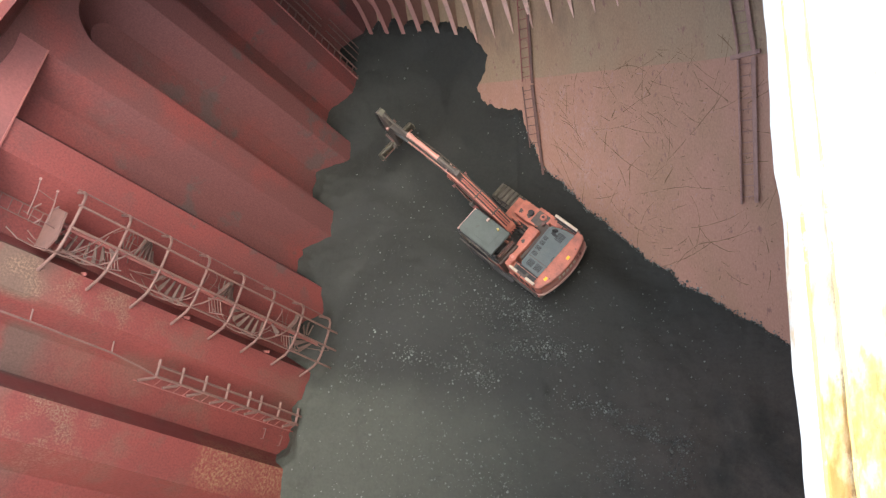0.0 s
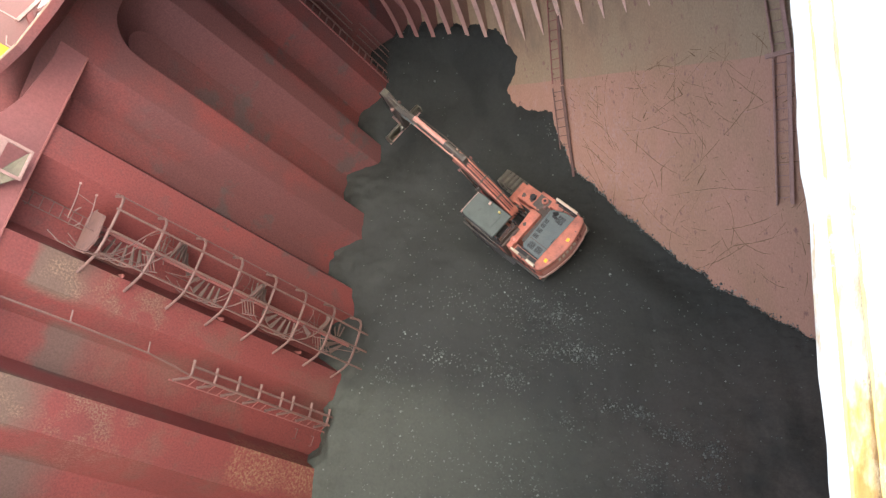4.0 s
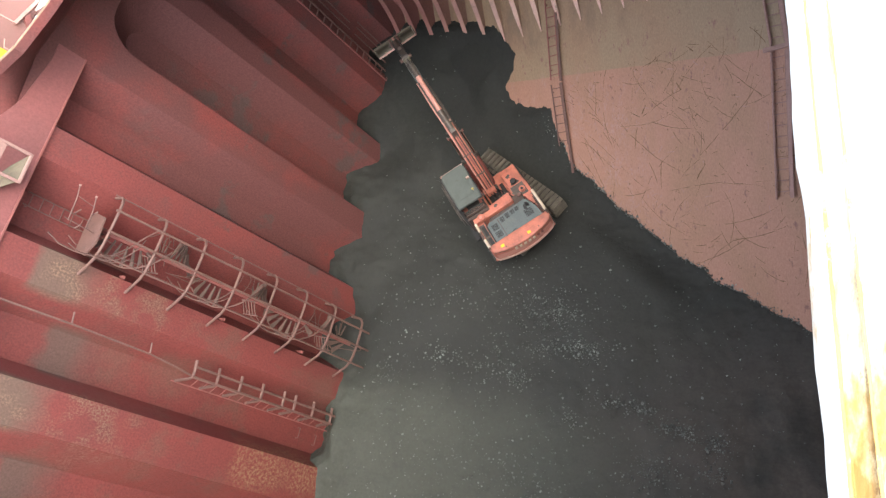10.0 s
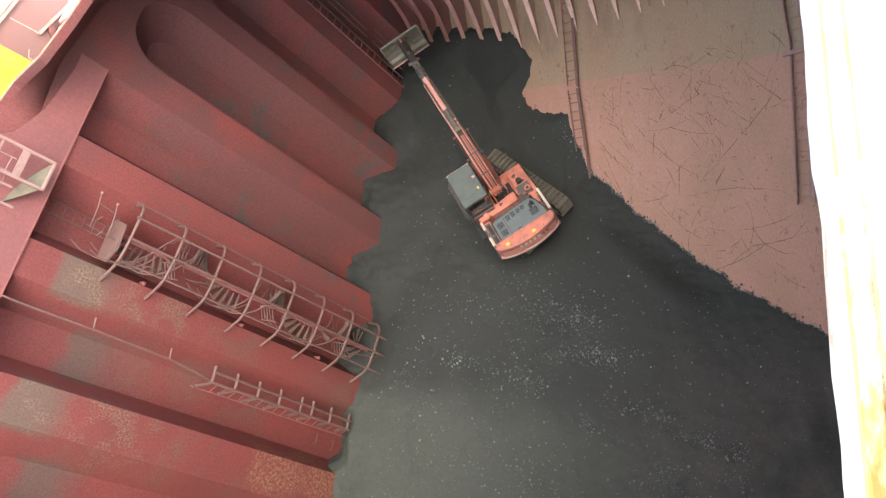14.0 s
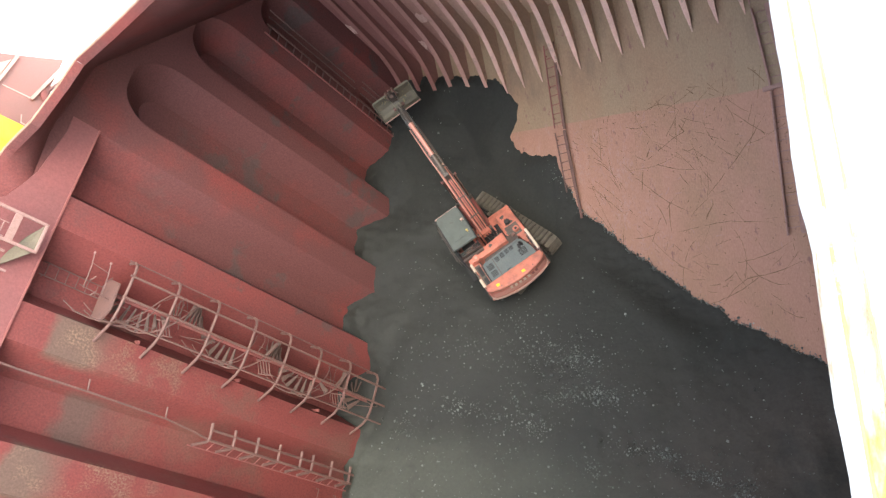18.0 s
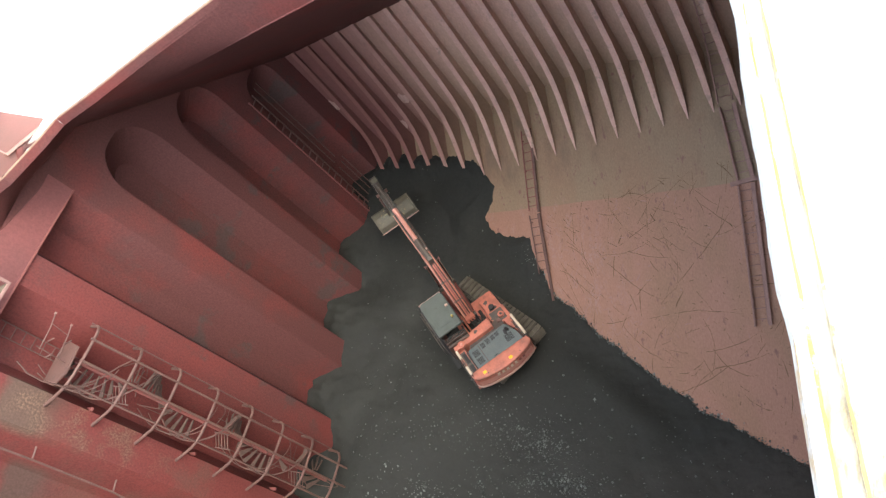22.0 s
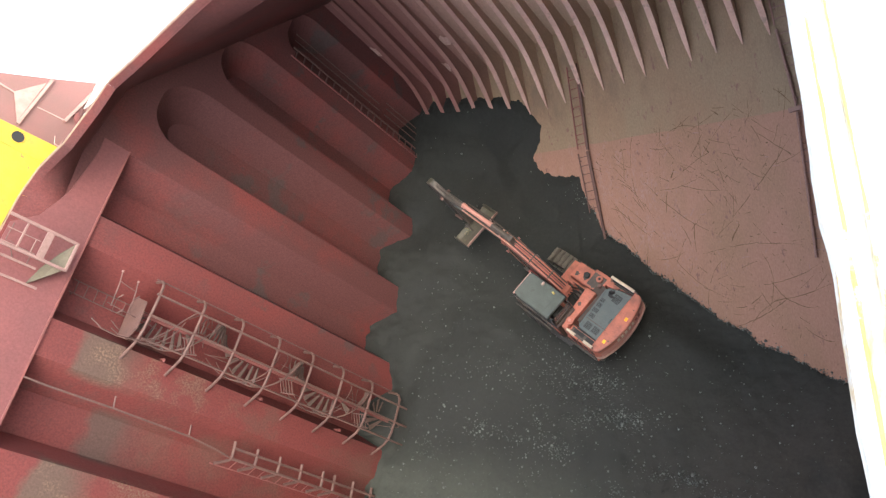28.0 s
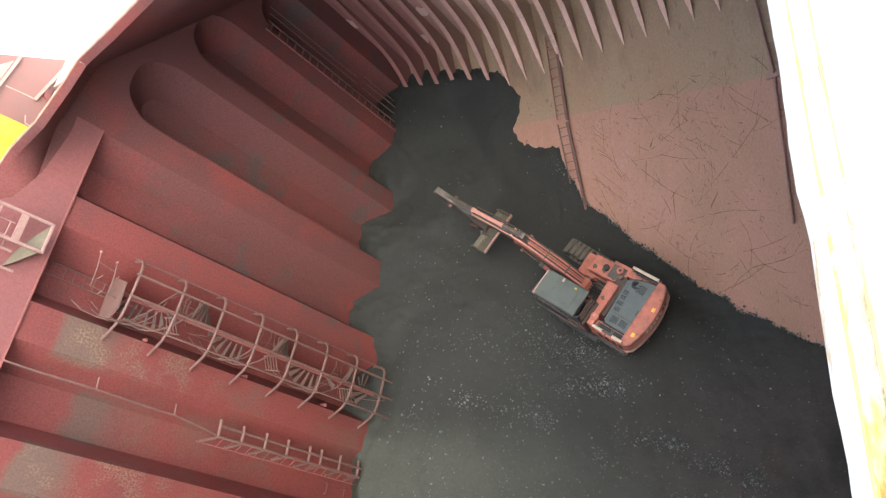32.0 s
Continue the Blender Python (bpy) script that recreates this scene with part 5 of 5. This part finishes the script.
part("foot_pin", bmtube([(0, -0.33, 0), (0, 0.33, 0)], 0.09, 10), IRON, boom)
# hoses thick and dark enough to stand in for the shadows between them
for y, dz, mt in ((-0.16, 0.02, BROWN), (-0.07, 0.0, BLACK), (0.0, 0.02, DARKSTEEL), (0.09, 0.0, BLACK), (0.16, 0.0, PINKISH)):
    part("hose", bmtube([(0.1, y, 0.4), (1.1, y * 1.1, 0.79 + dz), (2.1, y, 1.07 + dz), (2.7, y, 1.12 + dz), (3.5, y * 1.1, 1.03), (4.6, y, 0.68)], 0.021, 6), mt, boom)
for x in (0.7, 1.5):
    part("hose_clamp", bmbox((0.05, 0.36, 0.03), (x, 0, 0.66 + (x - 0.7) * 0.32), (0, -18, 0)), IRON, boom)
for x, z in ((2.85, 1.1), (3.3, 1.02), (3.8, 0.86)):
    part("pipe_clip", bmbox((0.06, 0.34, 0.06), (x, 0, z), (0, 12, 0)), PALE if x < 3 else IRON, boom)
arm_barrel = part("arm_cylinder", bmtube([(0, 0, 0), (0.08, 0, 0), (0.1, 0, 0), (0.9, 0, 0)], 0.085, 14), IRON, exc, "dark greasy hydraulic cylinder")
part("collar", bmtube([(0.82, 0, 0), (0.96, 0, 0)], 0.095, 14), PINKISH, arm_barrel)
part("barrel", bmtube([(0.94, 0, 0), (2.16, 0, 0)], 0.082, 14), PINKISH, arm_barrel, "faded pink cylinder barrel")
part("gland", bmtube([(2.12, 0, 0), (2.28, 0, 0)], 0.1, 14), PINKISH, arm_barrel)
part("port_pipe", bmtube([(0.1, 0.1, 0.06), (0.9, 0.12, 0.06), (2.1, 0.13, 0.04)], 0.018, 6), IRON, arm_barrel)
arm_rod = part("arm_rod", bmtube([(-2.0, 0, 0), (0, 0, 0)], 0.045, 12), IRON, exc, "dark greasy cylinder rod")
part("rod_eye", bmtube([(0, -0.12, 0), (0, 0.12, 0)], 0.1, 10), IRON, arm_rod)
boom_cyl = []
for side in (1, -1):
    b = part("boom_cylinder", bmtube([(0, 0, 0), (1.45, 0, 0)], 0.08, 12), DARKSTEEL, exc)
    part("gland", bmtube([(1.42, 0, 0), (1.55, 0, 0)], 0.1, 12), IRON, b)
    r = part("boom_rod", bmtube([(-1.3, 0, 0), (0, 0, 0)], 0.042, 10), CHROME, exc, "chromed rod")
    boom_cyl.append((side, b, r))

# stick, in its own space: from the boom's head towards the bucket pin
STICK = 1.6
stick = part("stick", bmslab([(-0.7, 0.3), (-0.6, 0.42), (0.05, 0.34), (1.6, 0.12), (1.7, 0.0), (1.6, -0.12), (0.3, -0.24), (-0.1, -0.2), (-0.7, 0.14)], "y", -0.12, 0.12, 0.03), IRON, exc, "dark worn stick")
part("head_pin", bmtube([(0, -0.24, 0), (0, 0.24, 0)], 0.07, 10), STEEL, stick)
part("rear_plate", bmbox((0.12, 0.26, 0.2), (-0.68, 0, 0.27), (0, 0, 0), 0.02), BUCKET, stick)
part("bucket_cylinder", bmtube([(-0.1, 0, 0.5), (0.75, 0, 0.43)], 0.07, 12), BROWN, stick)
part("bucket_rod", bmtube([(0.75, 0, 0.43), (1.14, 0, 0.4)], 0.045, 10), PINKISH, stick)
for y in (0.2, -0.2):
    part("link", bmtube([(1.3, y * 0.8, 0.05), (1.15, y * 0.8, 0.42)], 0.045, 8), STEEL, stick)
    part("hose", bmtube([(-0.6, y * 0.6, 0.5), (0.3, y * 0.7, 0.48), (0.95, y * 0.6, 0.3)], 0.02, 6), BLACK, stick)

# bucket, in its own space: pin at the origin, mouth towards +x
arc = [(-0.13, 0.15), (0.06, 0.22), (0.3, 0.23), (0.52, 0.19), (0.66, 0.1), (0.71, 0.0), (0.72, -0.08)]
bm = bmesh.new()
out = arc + [(p[0] - 0.03 * (p[0] - 0.2), p[1] - 0.03) for p in arc[::-1]]
W = 0.84
outer = [[bm.verts.new((p[0], s * W, p[1])) for p in arc] for s in (-1, 1)]
for i in range(len(arc) - 1):
    bm.faces.new((outer[0][i], outer[0][i + 1], outer[1][i + 1], outer[1][i]))
bucket = part("bucket", bm, BUCKET, exc, "wide worn yellow-grey clean-up bucket")
bucket.modifiers.new("thick", "SOLIDIFY").thickness = 0.035
for s in (-1, 1):
    part("side_plate", bmslab(arc + [(0.1, -0.12), (-0.16, 0.04)], "y", s * W - 0.02, s * W + 0.02, 0.008), BUCKET, bucket)
part("cutting_edge", bmbox((0.035, 2 * W + 0.04, 0.1), (0.725, 0, -0.1), (0, 0, 0), 0.01), PALE, bucket, "bright worn cutting edge")
for y in (0.2, -0.2):
    part("ear", bmslab([(-0.14, 0.0), (0.0, -0.12), (0.14, 0.05), (0.25, 0.23), (-0.1, 0.2)], "y", y - 0.03, y + 0.03, 0.008), IRON, bucket)
part("pin", bmtube([(0, -0.28, 0), (0, 0.28, 0)], 0.06, 10), IRON, bucket)
part("top_bar", bmbox((0.1, 2 * W, 0.06), (-0.12, 0, 0.17), (0, 30, 0), 0.01), BUCKET, bucket)

# ---- how the machine drives, swings and reaches ----
DRIVE = [
    (0, 7.72, 9.90, 148.0), (0.5, 7.59, 9.99, 148.0), (1, 7.45, 10.07, 147.9), (1.5, 7.32, 10.15, 147.8), (2, 7.18, 10.23, 147.8),
    (2.5, 7.05, 10.32, 147.8), (3, 6.92, 10.39, 147.9), (3.5, 6.79, 10.46, 147.8), (4, 6.66, 10.54, 147.8), (4.5, 6.53, 10.62, 147.6),
    (6.5, 6.12, 10.84, 136.0), (7, 5.97, 10.92, 134.8), (7.5, 5.88, 11.00, 133.2), (8, 5.83, 11.07, 131.3), (8.5, 5.78, 11.12, 130.4),
    (9, 5.74, 11.14, 130.3), (9.5, 5.73, 11.15, 130.1), (10, 5.70, 11.16, 130.1), (10.5, 5.67, 11.18, 130.4), (11, 5.66, 11.19, 130.5),
    (11.5, 5.63, 11.20, 130.4), (12, 5.58, 11.21, 130.6), (12.5, 5.50, 11.25, 130.6), (13, 5.40, 11.32, 130.3), (13.5, 5.32, 11.38, 130.0),
    (14, 5.25, 11.42, 129.9), (14.5, 5.20, 11.44, 129.5), (16.5, 5.18, 11.45, 129.0), (17, 5.14, 11.48, 129.0), (17.5, 5.11, 11.50, 129.0),
    (18, 5.09, 11.50, 129.1), (18.5, 5.08, 11.51, 129.1), (19, 5.08, 11.53, 129.0), (19.5, 5.09, 11.52, 129.1), (20, 5.12, 11.49, 129.4),
    (20.5, 5.18, 11.45, 129.8), (21, 5.32, 11.39, 129.9), (21.5, 5.47, 11.29, 130.4), (22, 5.61, 11.21, 132.6), (22.5, 5.74, 11.14, 135.5),
    (23, 5.88, 11.07, 138.2), (23.5, 6.00, 10.99, 140.2), (24, 6.14, 10.90, 141.3), (24.5, 6.30, 10.79, 141.6), (25, 6.48, 10.65, 141.8),
    (25.5, 6.66, 10.53, 142.9), (26, 6.81, 10.43, 144.8), (26.5, 6.94, 10.34, 146.4), (28.5, 7.62, 9.90, 146.7), (29, 7.83, 9.77, 146.8),
    (29.5, 8.02, 9.66, 146.8), (30, 8.20, 9.56, 146.8), (30.5, 8.36, 9.46, 147.1), (31, 8.50, 9.36, 148.0), (31.5, 8.63, 9.26, 149.3),
    (32, 8.77, 9.17, 150.8),
]
REACH = [  # seconds, boom, stick and bucket angles over the machine's floor
    (0, 20, -77, -46), (3, 26, -87, -48), (4.5, 28, -74, -48), (7, 31, -57, -52), (8, 32, -44, -52), (9, 33, -31, -46), (10, 32, -20, -50), (11, 30, -7, -84), (12, 30, -9, -104), (13, 29, -10, -108), (14.5, 29, -12, -108),
    (17, 31, -18, -106), (19, 34, -38, -126), (21, 31, -63, -138), (22, 30, -71, -140), (23, 30, -81, -145), (24.5, 27, -97, -165), (26, 22.5, -110, -178), (28.5, 19, -114, -182), (32, 13, -132, -190)]


def between(rows, t):
    for a, b in zip(rows, rows[1:]):
        if t <= b[0]:
            k = (t - a[0]) / (b[0] - a[0])
            k = k * k * (3 - 2 * k) * 0.5 + k * 0.5
            return [p + (q - p) * k for p, q in zip(a[1:], b[1:])]
    return list(rows[-1][1:])


def plane_pose(swing, slip, x, z, angle, y=0.0):
    """A pose in the plane of the boom: x ahead, z up, angle up from ahead, in degrees."""
    return pose(0, slip, 0, 0, 0, swing) @ pose(x, y + 0.04, z, 0, -angle, 0)


def aim(ax, az, bx, bz):
    return math.degrees(math.atan2(bz - az, bx - ax))


def motions():
    rows = {k: [] for k in ("exc", "house", "cab", "boom", "stick", "bucket", "ab", "ar", "b1", "r1", "b-1", "r-1")}
    for t, x, y, yaw in DRIVE:
        phi, psi, beta = between(REACH, t)
        sw = yaw - HEADING
        slip = 0.2 * min(max((147.0 - yaw) / 17.0, 0.0), 1.0)
        rows["exc"].append((t, ground_pose(x, y, HEADING) @ pose(0, -slip, 0)))
        rows["house"].append((t, pose(0, slip, 0, 0, 0, sw)))
        rows["cab"].append((t, pose(0, slip, 0, 0, 0, sw)))
        fx, fz = 0.35, 1.75
        c, s = math.cos(radians(phi)), math.sin(radians(phi))

        def on_boom(u, v):
            return fx + u * c - v * s, fz + u * s + v * c
        rows["boom"].append((t, plane_pose(sw, slip, fx, fz, phi)))
        hx, hz = on_boom(BOOM, 0)
        cs, ss = math.cos(radians(psi)), math.sin(radians(psi))
        rows["stick"].append((t, plane_pose(sw, slip, hx, hz, psi)))
        px_, pz_ = hx + STICK * cs, hz + STICK * ss
        rows["bucket"].append((t, plane_pose(sw, slip, px_, pz_, beta)))
        ax, az = on_boom(2.5, 1.3)
        ex, ez = hx - 0.64 * cs - 0.36 * ss, hz - 0.64 * ss + 0.36 * cs
        a = aim(ax, az, ex, ez)
        rows["ab"].append((t, plane_pose(sw, slip, ax, az, a)))
        rows["ar"].append((t, plane_pose(sw, slip, ex, ez, a)))
        bx, bz = 0.85, 1.25
        mx, mz = on_boom(2.35, 0.72)
        a = aim(bx, bz, mx, mz)
        for side in (1, -1):
            rows[f"b{side}"].append((t, plane_pose(sw, slip, bx, bz, a, 0.25 * side)))
            rows[f"r{side}"].append((t, plane_pose(sw, slip, mx, mz, a, 0.25 * side)))
    walk(exc, rows["exc"])
    walk(house, rows["house"])
    walk(cab, rows["cab"])
    walk(boom, rows["boom"])
    walk(stick, rows["stick"])
    walk(bucket, rows["bucket"])
    walk(arm_barrel, rows["ab"])
    walk(arm_rod, rows["ar"])
    for side, b, r in boom_cyl:
        walk(b, rows[f"b{side}"])
        walk(r, rows[f"r{side}"])


motions()
